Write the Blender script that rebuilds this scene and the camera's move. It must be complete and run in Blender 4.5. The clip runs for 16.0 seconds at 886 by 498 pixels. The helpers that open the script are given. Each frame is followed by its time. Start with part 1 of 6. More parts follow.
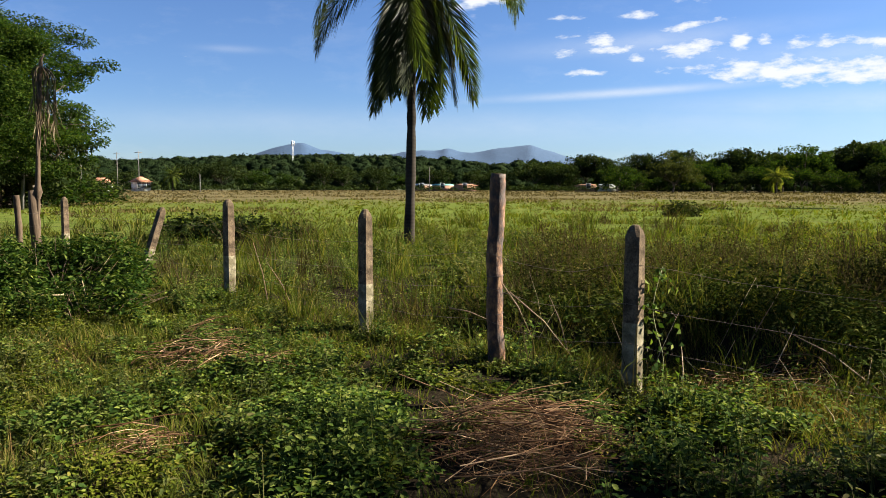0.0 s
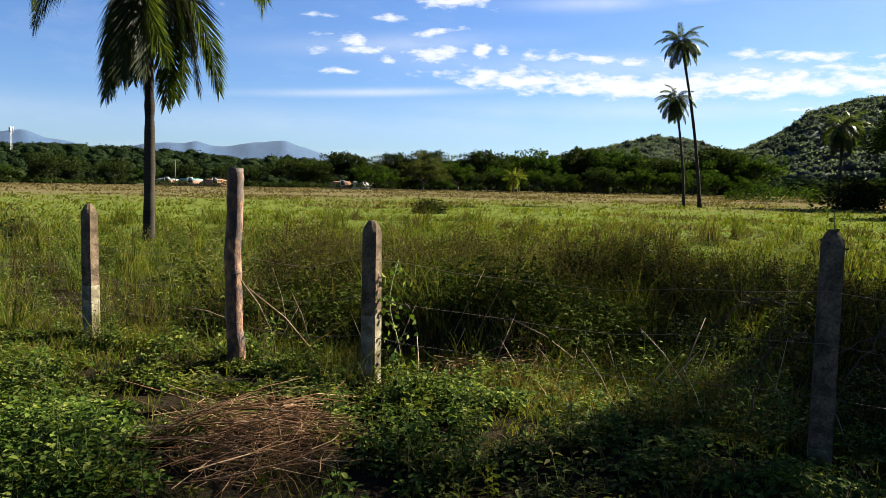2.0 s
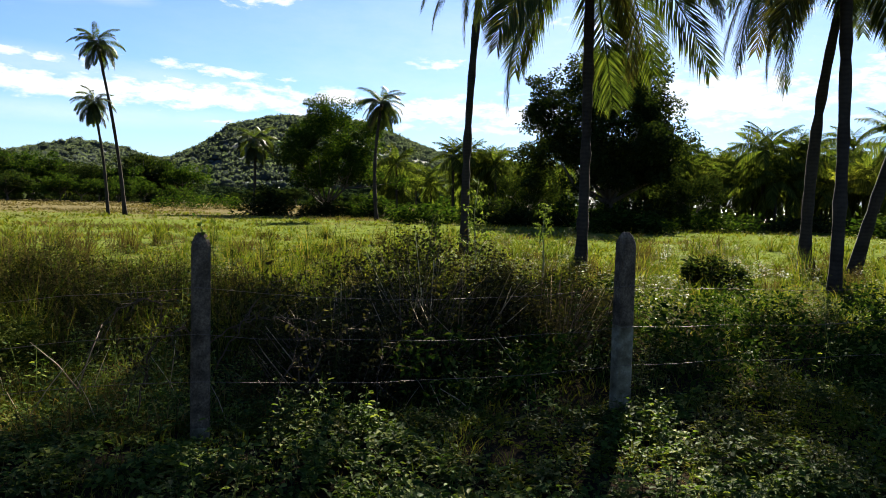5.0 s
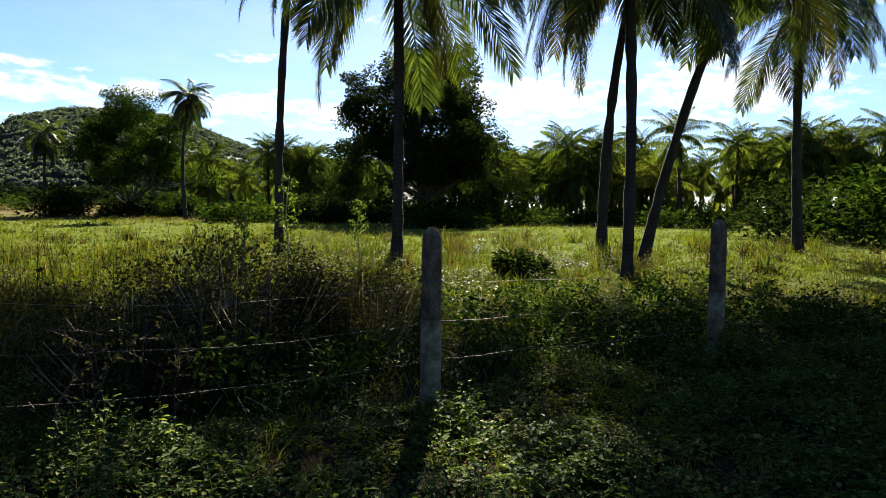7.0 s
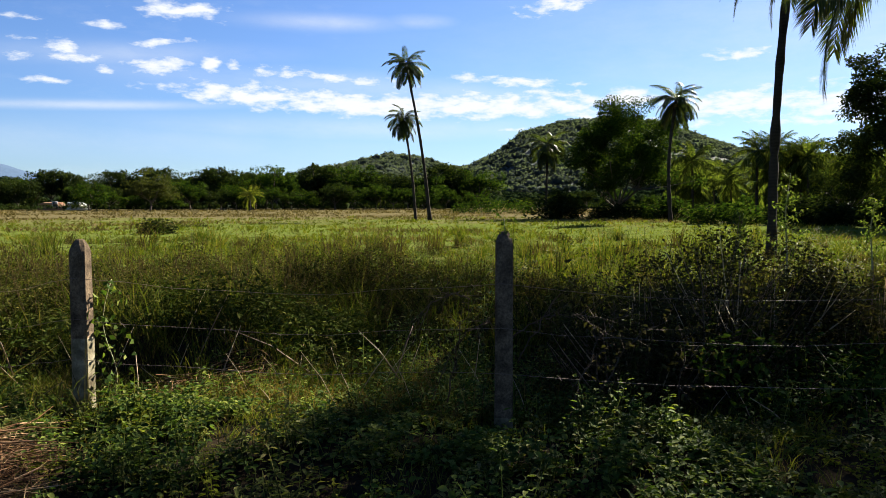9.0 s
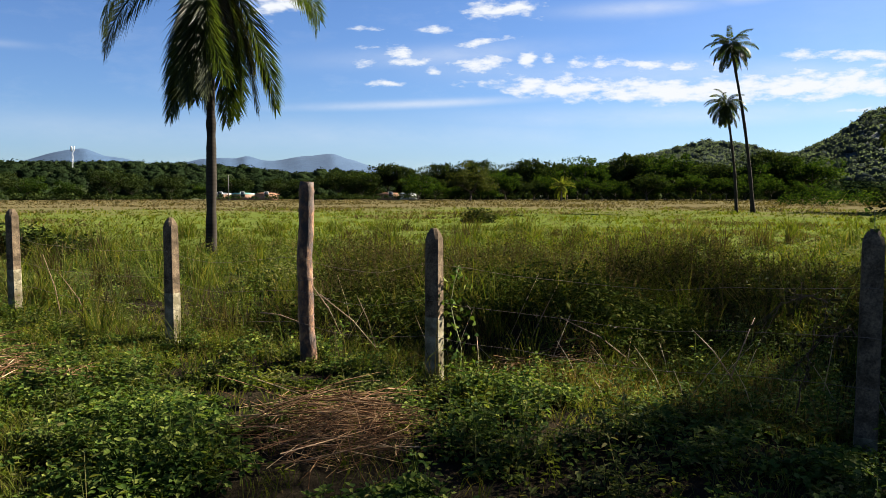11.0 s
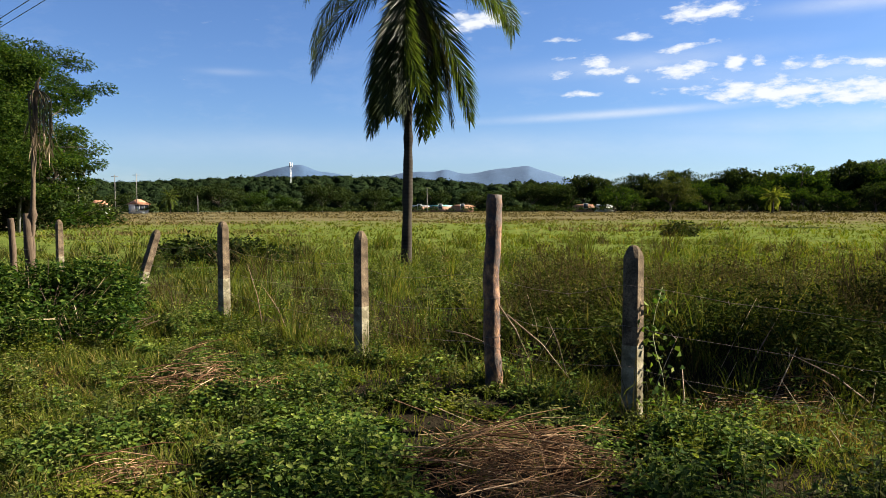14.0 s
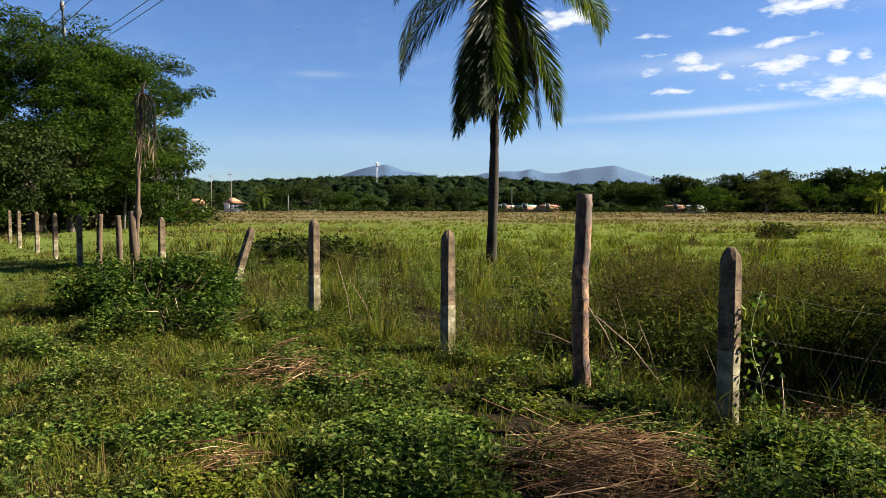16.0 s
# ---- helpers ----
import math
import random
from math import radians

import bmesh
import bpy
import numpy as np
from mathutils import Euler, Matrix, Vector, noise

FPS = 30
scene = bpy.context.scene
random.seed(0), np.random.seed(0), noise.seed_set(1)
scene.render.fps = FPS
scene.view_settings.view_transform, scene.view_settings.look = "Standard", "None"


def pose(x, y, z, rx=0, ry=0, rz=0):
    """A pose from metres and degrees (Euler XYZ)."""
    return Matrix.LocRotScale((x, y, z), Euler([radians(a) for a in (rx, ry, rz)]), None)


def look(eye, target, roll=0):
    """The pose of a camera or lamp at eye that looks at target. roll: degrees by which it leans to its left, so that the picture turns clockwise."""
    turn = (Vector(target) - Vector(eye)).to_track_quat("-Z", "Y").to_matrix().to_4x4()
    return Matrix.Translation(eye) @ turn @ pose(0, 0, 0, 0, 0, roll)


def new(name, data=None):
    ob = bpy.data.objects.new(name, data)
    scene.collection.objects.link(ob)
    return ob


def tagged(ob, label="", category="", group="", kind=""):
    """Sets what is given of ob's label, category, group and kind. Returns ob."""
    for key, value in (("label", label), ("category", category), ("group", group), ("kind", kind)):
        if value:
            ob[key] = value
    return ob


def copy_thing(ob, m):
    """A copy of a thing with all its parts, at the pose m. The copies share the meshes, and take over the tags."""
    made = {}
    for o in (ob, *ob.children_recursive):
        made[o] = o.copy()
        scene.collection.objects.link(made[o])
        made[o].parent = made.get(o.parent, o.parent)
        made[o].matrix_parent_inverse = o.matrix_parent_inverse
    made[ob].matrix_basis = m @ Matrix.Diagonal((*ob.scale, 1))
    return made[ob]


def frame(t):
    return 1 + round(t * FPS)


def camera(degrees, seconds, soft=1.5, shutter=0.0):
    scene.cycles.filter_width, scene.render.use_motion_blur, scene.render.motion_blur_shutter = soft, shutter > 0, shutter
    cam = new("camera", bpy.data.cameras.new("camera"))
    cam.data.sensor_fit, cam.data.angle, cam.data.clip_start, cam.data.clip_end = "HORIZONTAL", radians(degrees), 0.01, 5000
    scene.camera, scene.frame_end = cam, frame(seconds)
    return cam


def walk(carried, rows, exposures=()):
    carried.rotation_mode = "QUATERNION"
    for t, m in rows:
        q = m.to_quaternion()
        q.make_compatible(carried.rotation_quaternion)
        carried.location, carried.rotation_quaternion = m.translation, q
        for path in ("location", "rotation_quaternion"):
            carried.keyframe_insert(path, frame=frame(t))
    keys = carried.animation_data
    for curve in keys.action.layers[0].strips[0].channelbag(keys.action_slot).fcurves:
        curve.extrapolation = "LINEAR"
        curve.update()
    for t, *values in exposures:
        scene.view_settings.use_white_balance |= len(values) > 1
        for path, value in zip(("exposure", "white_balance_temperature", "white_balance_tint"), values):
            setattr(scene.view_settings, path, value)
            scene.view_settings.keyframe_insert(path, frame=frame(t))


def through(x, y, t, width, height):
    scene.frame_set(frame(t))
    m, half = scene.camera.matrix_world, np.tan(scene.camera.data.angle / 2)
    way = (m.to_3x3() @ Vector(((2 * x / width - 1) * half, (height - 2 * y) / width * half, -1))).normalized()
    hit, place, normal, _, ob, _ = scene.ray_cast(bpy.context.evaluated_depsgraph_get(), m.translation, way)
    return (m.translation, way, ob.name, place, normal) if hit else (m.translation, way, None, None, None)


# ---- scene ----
cam = camera(61.3, 16.0, soft=0.6)

# seconds, eye x, y, z, turn to the left, tilt up, roll (degrees)
PATH = [
    (0.0, -0.014, 0.078, 1.632, 4.56, -4.89, 0.11),
    (0.5, 0.008, 0.094, 1.627, 1.81, -5.04, 0.29),
    (1.0, 0.032, 0.083, 1.623, -2.52, -5.11, 0.61),
    (1.5, 0.078, 0.054, 1.635, -7.98, -5.15, 0.81),
    (2.0, 0.109, 0.039, 1.625, -14.07, -4.94, 1.06),
    (2.5, 0.132, -0.009, 1.625, -20.55, -4.60, 1.29),
    (3.0, 0.138, -0.096, 1.623, -27.57, -4.20, 1.40),
    (3.5, 0.179, -0.143, 1.621, -34.08, -3.84, 1.42),
    (4.0, 0.206, -0.254, 1.616, -40.93, -3.56, 1.45),
    (4.5, 0.206, -0.330, 1.633, -48.40, -3.52, 1.30),
    (5.0, 0.184, -0.390, 1.637, -55.77, -3.48, 1.40),
    (5.2, 0.184, -0.405, 1.634, -58.71, -3.42, 1.38),
    (5.8, 0.230, -0.420, 1.632, -67.00, -3.40, 1.22),
    (6.3, 0.290, -0.425, 1.632, -72.20, -3.42, 1.02),
    (6.7, 0.330, -0.425, 1.633, -72.60, -3.45, 0.85),
    (7.0, 0.345, -0.423, 1.635, -69.50, -3.47, 0.72),
    (7.3, 0.335, -0.421, 1.636, -64.57, -3.52, 0.60),
    (7.5, 0.304, -0.415, 1.638, -60.94, -3.62, 0.49),
    (8.0, 0.245, -0.381, 1.632, -51.80, -3.80, 0.36),
    (8.5, 0.205, -0.345, 1.616, -42.59, -3.63, 0.06),
    (9.0, 0.139, -0.357, 1.602, -33.74, -3.50, -0.06),
    (9.5, 0.069, -0.398, 1.608, -26.10, -3.65, 0.00),
    (10.0, 0.012, -0.445, 1.612, -19.72, -3.81, -0.03),
    (10.2, -0.005, -0.440, 1.617, -17.64, -3.95, -0.02),
    (10.9, -0.060, -0.350, 1.622, -11.20, -4.20, -0.01),
    (11.6, -0.085, -0.180, 1.626, -6.20, -4.23, 0.00),
    (12.3, -0.075, 0.005, 1.627, -2.42, -4.10, 0.00),
    (12.5, -0.060, 0.042, 1.626, -1.39, -3.96, 0.00),
    (13.0, -0.036, 0.083, 1.632, 0.63, -3.70, -0.09),
    (13.5, -0.017, 0.130, 1.634, 2.56, -3.48, -0.13),
    (14.0, -0.004, 0.168, 1.633, 4.40, -3.29, -0.15),
    (14.5, -0.006, 0.182, 1.631, 6.04, -3.16, -0.10),
    (15.0, -0.021, 0.181, 1.631, 7.60, -3.16, -0.02),
    (15.5, -0.033, 0.175, 1.629, 9.20, -3.19, 0.10),
    (16.0, -0.039, 0.168, 1.629, 10.83, -3.31, 0.12),
]


def eye_pose(x, y, z, turn, tilt, roll):
    a, b = radians(turn), radians(tilt)
    ahead = Vector((-math.sin(a) * math.cos(b), math.cos(a) * math.cos(b), math.sin(b)))
    return look((x, y, z), Vector((x, y, z)) + ahead, roll)


# the camera's own exposure: opened a little towards the sun, closed a little on the way back
EXPOSURE = [(0.0, 2.27), (2.5, 2.35), (4.0, 2.37), (5.0, 2.56), (7.5, 2.58), (8.2, 2.42), (9.0, 2.30), (9.5, 2.23), (10.2, 2.21), (12.4, 2.22), (13.0, 2.24), (16.0, 2.27)]
walk(cam, [(r[0], eye_pose(*r[1:])) for r in PATH], EXPOSURE)

# ---------------------------------------------------------------- light
SUN_AZ, SUN_EL = 74.0, 31.0   # degrees clockwise from +y, and above the horizon

world = bpy.data.worlds.new("sky")
scene.world = world
world.use_nodes = True


def world_nodes():
    nt = world.node_tree
    nd, lk = nt.nodes, nt.links
    nd.clear()
    out, bg = nd.new("ShaderNodeOutputWorld"), nd.new("ShaderNodeBackground")
    sky = nd.new("ShaderNodeTexSky")
    sky.sky_type, sky.sun_disc = "NISHITA", False
    sky.sun_elevation, sky.sun_rotation = radians(SUN_EL), radians(SUN_AZ)
    sky.altitude, sky.air_density, sky.dust_density, sky.ozone_density = 20, 1.0, 0.15, 4.0

    def m(op, a, b=None, c=None):
        n = nd.new("ShaderNodeMath")
        n.operation = op
        for k, v in enumerate((a, b, c)):
            if v is None:
                continue
            if isinstance(v, (int, float)):
                n.inputs[k].default_value = v
            else:
                lk.new(v, n.inputs[k])
        return n.outputs[0]

    co = nd.new("ShaderNodeTexCoord")
    sep = nd.new("ShaderNodeSeparateXYZ")
    lk.new(co.outputs["Generated"], sep.inputs[0])
    x, y, z = sep.outputs
    az = m("MULTIPLY", m("ARCTAN2", x, y), 57.2958)
    el = m("MULTIPLY", m("ARCSINE", z), 57.2958)
    comb = nd.new("ShaderNodeCombineXYZ")
    lk.new(m("MULTIPLY", az, 0.16), comb.inputs[0])
    lk.new(m("MULTIPLY", el, 0.42), comb.inputs[1])

    def tex(scale, detail, rough):
        n = nd.new("ShaderNodeTexNoise")
        n.inputs["Scale"].default_value = scale
        n.inputs["Detail"].default_value = detail
        n.inputs["Roughness"].default_value = rough
        lk.new(comb.outputs[0], n.inputs["Vector"])
        return n.outputs["Fac"]

    puff, wisp = tex(3.6, 9, 0.6), tex(0.8, 6, 0.68)
    # cloud banks: azimuth, elevation, half width, half height, weight, slope
    banks = [(19.5, 7.9, 5.5, 0.85, 1.25, -0.04), (28, 7.35, 9.0, 0.85, 1.35, -0.05), (37, 7.3, 8.0, 1.0, 1.3, -0.03), (43, 7.3, 4.0, 1.2, 1.15, -0.1), (26, 9.3, 6.5, 0.42, 1.05, -0.09), (39, 9.1, 5.0, 0.5, 1.0, -0.05),
             (13.4, 9.7, 2.4, 0.62, 1.25, 0.05), (16.7, 10.0, 0.8, 0.6, 1.15, 0), (18.2, 9.9, 0.7, 0.5, 1.0, 0), (21, 9.5, 2.6, 0.4, 0.9, -0.1), (7.2, 9.85, 3.4, 0.38, 1.0, 0.05), (7.0, 10.4, 1.3, 0.6, 1.1, 0),
             (13.2, 11.2, 2.8, 0.3, 0.95, 0.12), (6.1, 8.2, 1.5, 0.28, 0.95, 0), (9.5, 9.05, 0.7, 0.35, 0.9, 0), (14.7, 13.5, 3.0, 0.65, 1.15, 0.05), (9.75, 12.05, 1.2, 0.35, 0.85, 0),
             (42.5, 14.5, 3.0, 0.8, 1.05, 0.1), (47.6, 7.7, 2.2, 0.9, 1.25, 0), (56, 7.0, 6.5, 1.1, 1.2, 0), (50, 5.8, 4.0, 0.6, 0.9, 0), (55.1, 10.4, 2.6, 0.6, 0.95, 0), (62, 6.6, 6.0, 1.6, 1.1, 0), (39, 5.55, 3.2, 0.2, 0.8, 0),
             (76, 8.0, 8.0, 2.2, 1.25, 0), (90, 8.5, 9.0, 2.6, 1.2, 0), (66, 13.4, 5.0, 0.9, 0.85, 0), (92, 15, 16, 5.0, 0.8, 0), (-1.9, 13.6, 2.9, 0.75, 1.15, 0.05), (4.5, 12.2, 1.6, 0.3, 0.75, 0), (4.8, 10.9, 1.0, 0.25, 0.75, 0)]
    # thin veils: azimuth, elevation, half width, half height, weight, slope
    veils = [(8.5, 6.75, 7.5, 0.24, 0.6, 0.04), (25, 13.2, 4.5, 0.45, 0.45, 0), (32.2, 13.4, 2.0, 0.4, 0.4, 0), (-20, 9.7, 1.8, 0.2, 0.22, 0), (30, 5.6, 14, 0.7, 0.4, 0), (0, 4.4, 30, 1.0, 0.22, 0), (70, 11, 24, 5, 0.4, 0), (11, 10.3, 8, 0.6, 0.35, 0.05), (30, 8.4, 15, 0.9, 0.4, -0.05)]

    def heap(rows):
        total = None
        for a, e, ra, re_, w, slope in rows:
            da = m("SUBTRACT", az, a)
            u = m("MULTIPLY", da, 1 / ra)
            v = m("MULTIPLY", m("SUBTRACT", m("SUBTRACT", el, e), m("MULTIPLY", da, slope)), 1 / re_)
            q = m("ADD", m("MULTIPLY", u, u), m("MULTIPLY", v, v))
            g = m("MULTIPLY", m("POWER", 2.0, m("MULTIPLY", q, -1.0)), w)
            total = g if total is None else m("MAXIMUM", total, g)
        return total

    dens = m("ADD", heap(banks), m("MULTIPLY", m("SUBTRACT", puff, 0.5), 2.6))
    veil = m("MULTIPLY", heap(veils), m("MULTIPLY_ADD", wisp, 1.6, -0.1))
    cloud = nd.new("ShaderNodeMapRange")
    cloud.interpolation_type = "SMOOTHSTEP"
    cloud.inputs["From Min"].default_value, cloud.inputs["From Max"].default_value = 0.44, 1.3
    lk.new(dens, cloud.inputs["Value"])
    # thin streaks, and the white air low over the land
    thin = nd.new("ShaderNodeMapRange")
    thin.inputs["From Min"].default_value, thin.inputs["From Max"].default_value = 0.5, 0.95
    thin.inputs["To Max"].default_value = 0.25
    lk.new(wisp, thin.inputs["Value"])
    fade = m("POWER", 2.0, m("MULTIPLY", el, -0.06))   # the sky clears overhead
    cover = m("MAXIMUM", cloud.outputs[0], m("MAXIMUM", veil, m("MULTIPLY", thin.outputs[0], fade)))
    above = m("GREATER_THAN", el, 0.2)
    mix = nd.new("ShaderNodeMix")
    mix.data_type = "RGBA"
    lk.new(m("MULTIPLY", cover, above), mix.inputs["Factor"])
    tint = nd.new("ShaderNodeMix")
    tint.data_type, tint.blend_type = "RGBA", "MULTIPLY"
    tint.inputs["Factor"].default_value = 1.0
    lk.new(sky.outputs[0], tint.inputs["A"])
    tint.inputs["B"].default_value = (0.81, 0.96, 1.27, 1)
    lk.new(tint.outputs["Result"], mix.inputs["A"])
    mix.inputs["B"].default_value = (8.6, 8.9, 9.3, 1)
    lk.new(mix.outputs["Result"], bg.inputs[0])
    bg.inputs[1].default_value = 0.0235
    lk.new(bg.outputs[0], out.inputs[0])


world_nodes()

sun_data = bpy.data.lights.new("sun", "SUN")
sun_data.energy, sun_data.angle, sun_data.color = 6.2, radians(0.53), (1.0, 0.91, 0.75)
sun = new("sun", sun_data)
_a, _e = radians(SUN_AZ), radians(SUN_EL)
SUN_WAY = Vector((math.sin(_a) * math.cos(_e), math.cos(_a) * math.cos(_e), math.sin(_e)))
sun.matrix_world = look(SUN_WAY * 60, (0, 0, 0))


# ---------------------------------------------------------------- materials
def material(name, build):
    mat = bpy.data.materials.new(name)
    mat.use_nodes = True
    nt = mat.node_tree
    nt.nodes.clear()
    out = nt.nodes.new("ShaderNodeOutputMaterial")
    b = nt.nodes.new("ShaderNodeBsdfPrincipled")
    nt.links.new(b.outputs[0], out.inputs[0])
    build(nt, b, out)
    return mat


def ramp(nt, fac, stops):
    r = nt.nodes.new("ShaderNodeValToRGB")
    els = r.color_ramp.elements
    while len(els) < len(stops):
        els.new(0.5)
    for e, (p, c) in zip(els, stops):
        e.position, e.color = p, (*c, 1)
    nt.links.new(fac, r.inputs[0])
    return r.outputs[0]


def noise_tex(nt, scale, detail=5, rough=0.6, vec=None, stretch=None):
    n = nt.nodes.new("ShaderNodeTexNoise")
    n.inputs["Scale"].default_value, n.inputs["Detail"].default_value, n.inputs["Roughness"].default_value = scale, detail, rough
    if vec is None:
        vec = nt.nodes.new("ShaderNodeTexCoord").outputs["Object"]
    if stretch:
        mp = nt.nodes.new("ShaderNodeMapping")
        mp.inputs["Scale"].default_value = stretch
        nt.links.new(vec, mp.inputs[0])
        vec = mp.outputs[0]
    nt.links.new(vec, n.inputs["Vector"])
    return n.outputs["Fac"]


def mixed(nt, fac, a, b, mode="MIX"):
    n = nt.nodes.new("ShaderNodeMix")
    n.data_type, n.blend_type = "RGBA", mode
    for key, v in (("Factor", fac), ("A", a), ("B", b)):
        if isinstance(v, (int, float)):
            n.inputs[key].default_value = v
        elif isinstance(v, tuple):
            n.inputs[key].default_value = (*v, 1)
        else:
            nt.links.new(v, n.inputs[key])
    return n.outputs["Result"]


def bump(nt, b, height, strength=0.4, dist=0.01):
    n = nt.nodes.new("ShaderNodeBump")
    n.inputs["Strength"].default_value, n.inputs["Distance"].default_value = strength, dist
    nt.links.new(height, n.inputs["Height"])
    nt.links.new(n.outputs[0], b.inputs["Normal"])


def leafy(name, stops, through=0.35, gloss=0.5, patch=1.2, shine=0.0, relief=0.0, tone=0.66):
    """Leaves: colour differs from leaf to leaf and from patch to patch, and light passes through."""
    def build(nt, b, out):
        geo = nt.nodes.new("ShaderNodeNewGeometry")
        isl = geo.outputs["Random Per Island"]
        col = ramp(nt, isl, [(p, tuple(c * tone for c in rgb)) for p, rgb in stops])
        big = noise_tex(nt, patch, 3)
        shade = ramp(nt, big, [(0.3, (0.72, 0.75, 0.7)), (0.7, (1.25, 1.2, 1.1))])
        col = mixed(nt, 1.0, col, shade, "MULTIPLY")
        nt.links.new(col, b.inputs["Base Color"])
        b.inputs["Roughness"].default_value = gloss
        b.inputs["Specular IOR Level"].default_value = shine
        if relief:
            bump(nt, b, noise_tex(nt, 1.3 / relief, 6, 0.75), 1.0, relief)
        t = nt.nodes.new("ShaderNodeBsdfTranslucent")
        nt.links.new(mixed(nt, 1.0, col, (1.3, 1.4, 0.55), "MULTIPLY"), t.inputs[0])
        mx = nt.nodes.new("ShaderNodeMixShader")
        mx.inputs[0].default_value = through
        nt.links.new(b.outputs[0], mx.inputs[1])
        nt.links.new(t.outputs[0], mx.inputs[2])
        nt.links.new(mx.outputs[0], out.inputs[0])
    return material(name, build)


def rough_mat(name, stops, scale, rough=0.85, bump_strength=0.5, bump_dist=0.01, stretch=None, fine=6.0, metal=0.0):
    def build(nt, b, out):
        f = noise_tex(nt, scale, 8, 0.65, stretch=stretch)
        col = ramp(nt, f, stops)
        f2 = noise_tex(nt, scale * fine, 4, 0.6, stretch=stretch)
        col = mixed(nt, 1.0, col, ramp(nt, f2, [(0.3, (0.75, 0.75, 0.75)), (0.7, (1.15, 1.15, 1.15))]), "MULTIPLY")
        nt.links.new(col, b.inputs["Base Color"])
        b.inputs["Roughness"].default_value, b.inputs["Metallic"].default_value = rough, metal
        b.inputs["Specular IOR Level"].default_value = 0.5 if rough < 0.8 else 0.15
        bump(nt, b, f2, bump_strength, bump_dist)
    return material(name, build)


def ground_build(nt, b, out):
    co = nt.nodes.new("ShaderNodeTexCoord").outputs["Object"]
    geo = nt.nodes.new("ShaderNodeNewGeometry")
    n1, n2, n3 = noise_tex(nt, 0.09, 6, 0.6, co), noise_tex(nt, 1.3, 6, 0.65, co), noise_tex(nt, 14, 6, 0.7, co)
    # dark soil, near black: the shade between the weeds is put into its colour
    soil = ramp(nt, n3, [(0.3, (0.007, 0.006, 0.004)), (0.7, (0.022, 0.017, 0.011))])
    green = ramp(nt, n2, [(0.3, (0.030, 0.044, 0.010)), (0.55, (0.062, 0.080, 0.017)), (0.75, (0.100, 0.090, 0.034))])
    brown = ramp(nt, n2, [(0.3, (0.050, 0.044, 0.022)), (0.7, (0.088, 0.074, 0.038))])
    ln = nt.nodes.new("ShaderNodeVectorMath")
    ln.operation = "LENGTH"
    nt.links.new(co, ln.inputs[0])
    far = nt.nodes.new("ShaderNodeMapRange")
    far.inputs["From Min"].default_value, far.inputs["From Max"].default_value = 45, 110
    nt.links.new(ln.outputs["Value"], far.inputs["Value"])
    ad = nt.nodes.new("ShaderNodeMath")
    ad.operation = "MULTIPLY_ADD"
    nt.links.new(n1, ad.inputs[0])
    ad.inputs[1].default_value = 1.6
    nt.links.new(far.outputs[0], ad.inputs[2])
    pick = nt.nodes.new("ShaderNodeMapRange")
    pick.inputs["From Min"].default_value, pick.inputs["From Max"].default_value = 0.95, 1.5
    nt.links.new(ad.outputs[0], pick.inputs["Value"])
    col = mixed(nt, pick.outputs[0], green, brown)
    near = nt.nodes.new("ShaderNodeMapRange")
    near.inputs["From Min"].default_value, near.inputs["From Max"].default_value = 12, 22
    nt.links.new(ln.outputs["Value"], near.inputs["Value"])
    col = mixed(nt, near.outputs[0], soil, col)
    nt.links.new(col, b.inputs["Base Color"])
    b.inputs["Roughness"].default_value, b.inputs["Specular IOR Level"].default_value = 0.95, 0.0
    bump(nt, b, n3, 0.8, 0.04)


M_GROUND = material("earth_and_turf", ground_build)
M_GRASS = leafy("grass_blades", [(0.0, (0.026, 0.040, 0.008)), (0.45, (0.050, 0.066, 0.012)), (0.75, (0.084, 0.090, 0.019)), (1.0, (0.135, 0.108, 0.038))], 0.34, 0.6, 0.8, 0.0, 0.0, 0.8)
M_LUSH = leafy("lush_pasture", [(0.0, (0.060, 0.082, 0.010)), (0.6, (0.100, 0.120, 0.015)), (1.0, (0.155, 0.140, 0.036))], 0.3, 0.55, 0.3)
M_DRY = leafy("dry_grass", [(0.0, (0.0881, 0.0552, 0.0213)), (0.5, (0.1506, 0.1029, 0.0424)), (1.0, (0.2185, 0.1581, 0.0689))], 0.25, 0.7, 0.9)
M_BROWN = leafy("brown_seed_grass", [(0.0, (0.0331, 0.0270, 0.0153)), (0.5, (0.0536, 0.0416, 0.0220)), (1.0, (0.0760, 0.0598, 0.0338))], 0.3, 0.7, 0.3)
M_WEED = leafy("weed_leaves", [(0.0, (0.0176, 0.0392, 0.0092)), (0.4, (0.0490, 0.0863, 0.0170)), (0.75, (0.1059, 0.1463, 0.0313)), (1.0, (0.19, 0.215, 0.055))], 0.34, 0.6, 1.5, 0.02, 0.0, 0.68)
M_VERGE = leafy("olive_weed_leaves", [(0.0, (0.020, 0.030, 0.008)), (0.45, (0.050, 0.066, 0.017)), (0.8, (0.092, 0.105, 0.031)), (1.0, (0.165, 0.150, 0.062))], 0.32, 0.6, 1.5, 0.02, 0.0, 0.74)
M_SCRUB = leafy("olive_scrub_leaves", [(0.0, (0.014, 0.018, 0.005)), (0.5, (0.036, 0.044, 0.012)), (0.85, (0.075, 0.078, 0.022)), (1.0, (0.13, 0.105, 0.045))], 0.25, 0.6, 1.5)
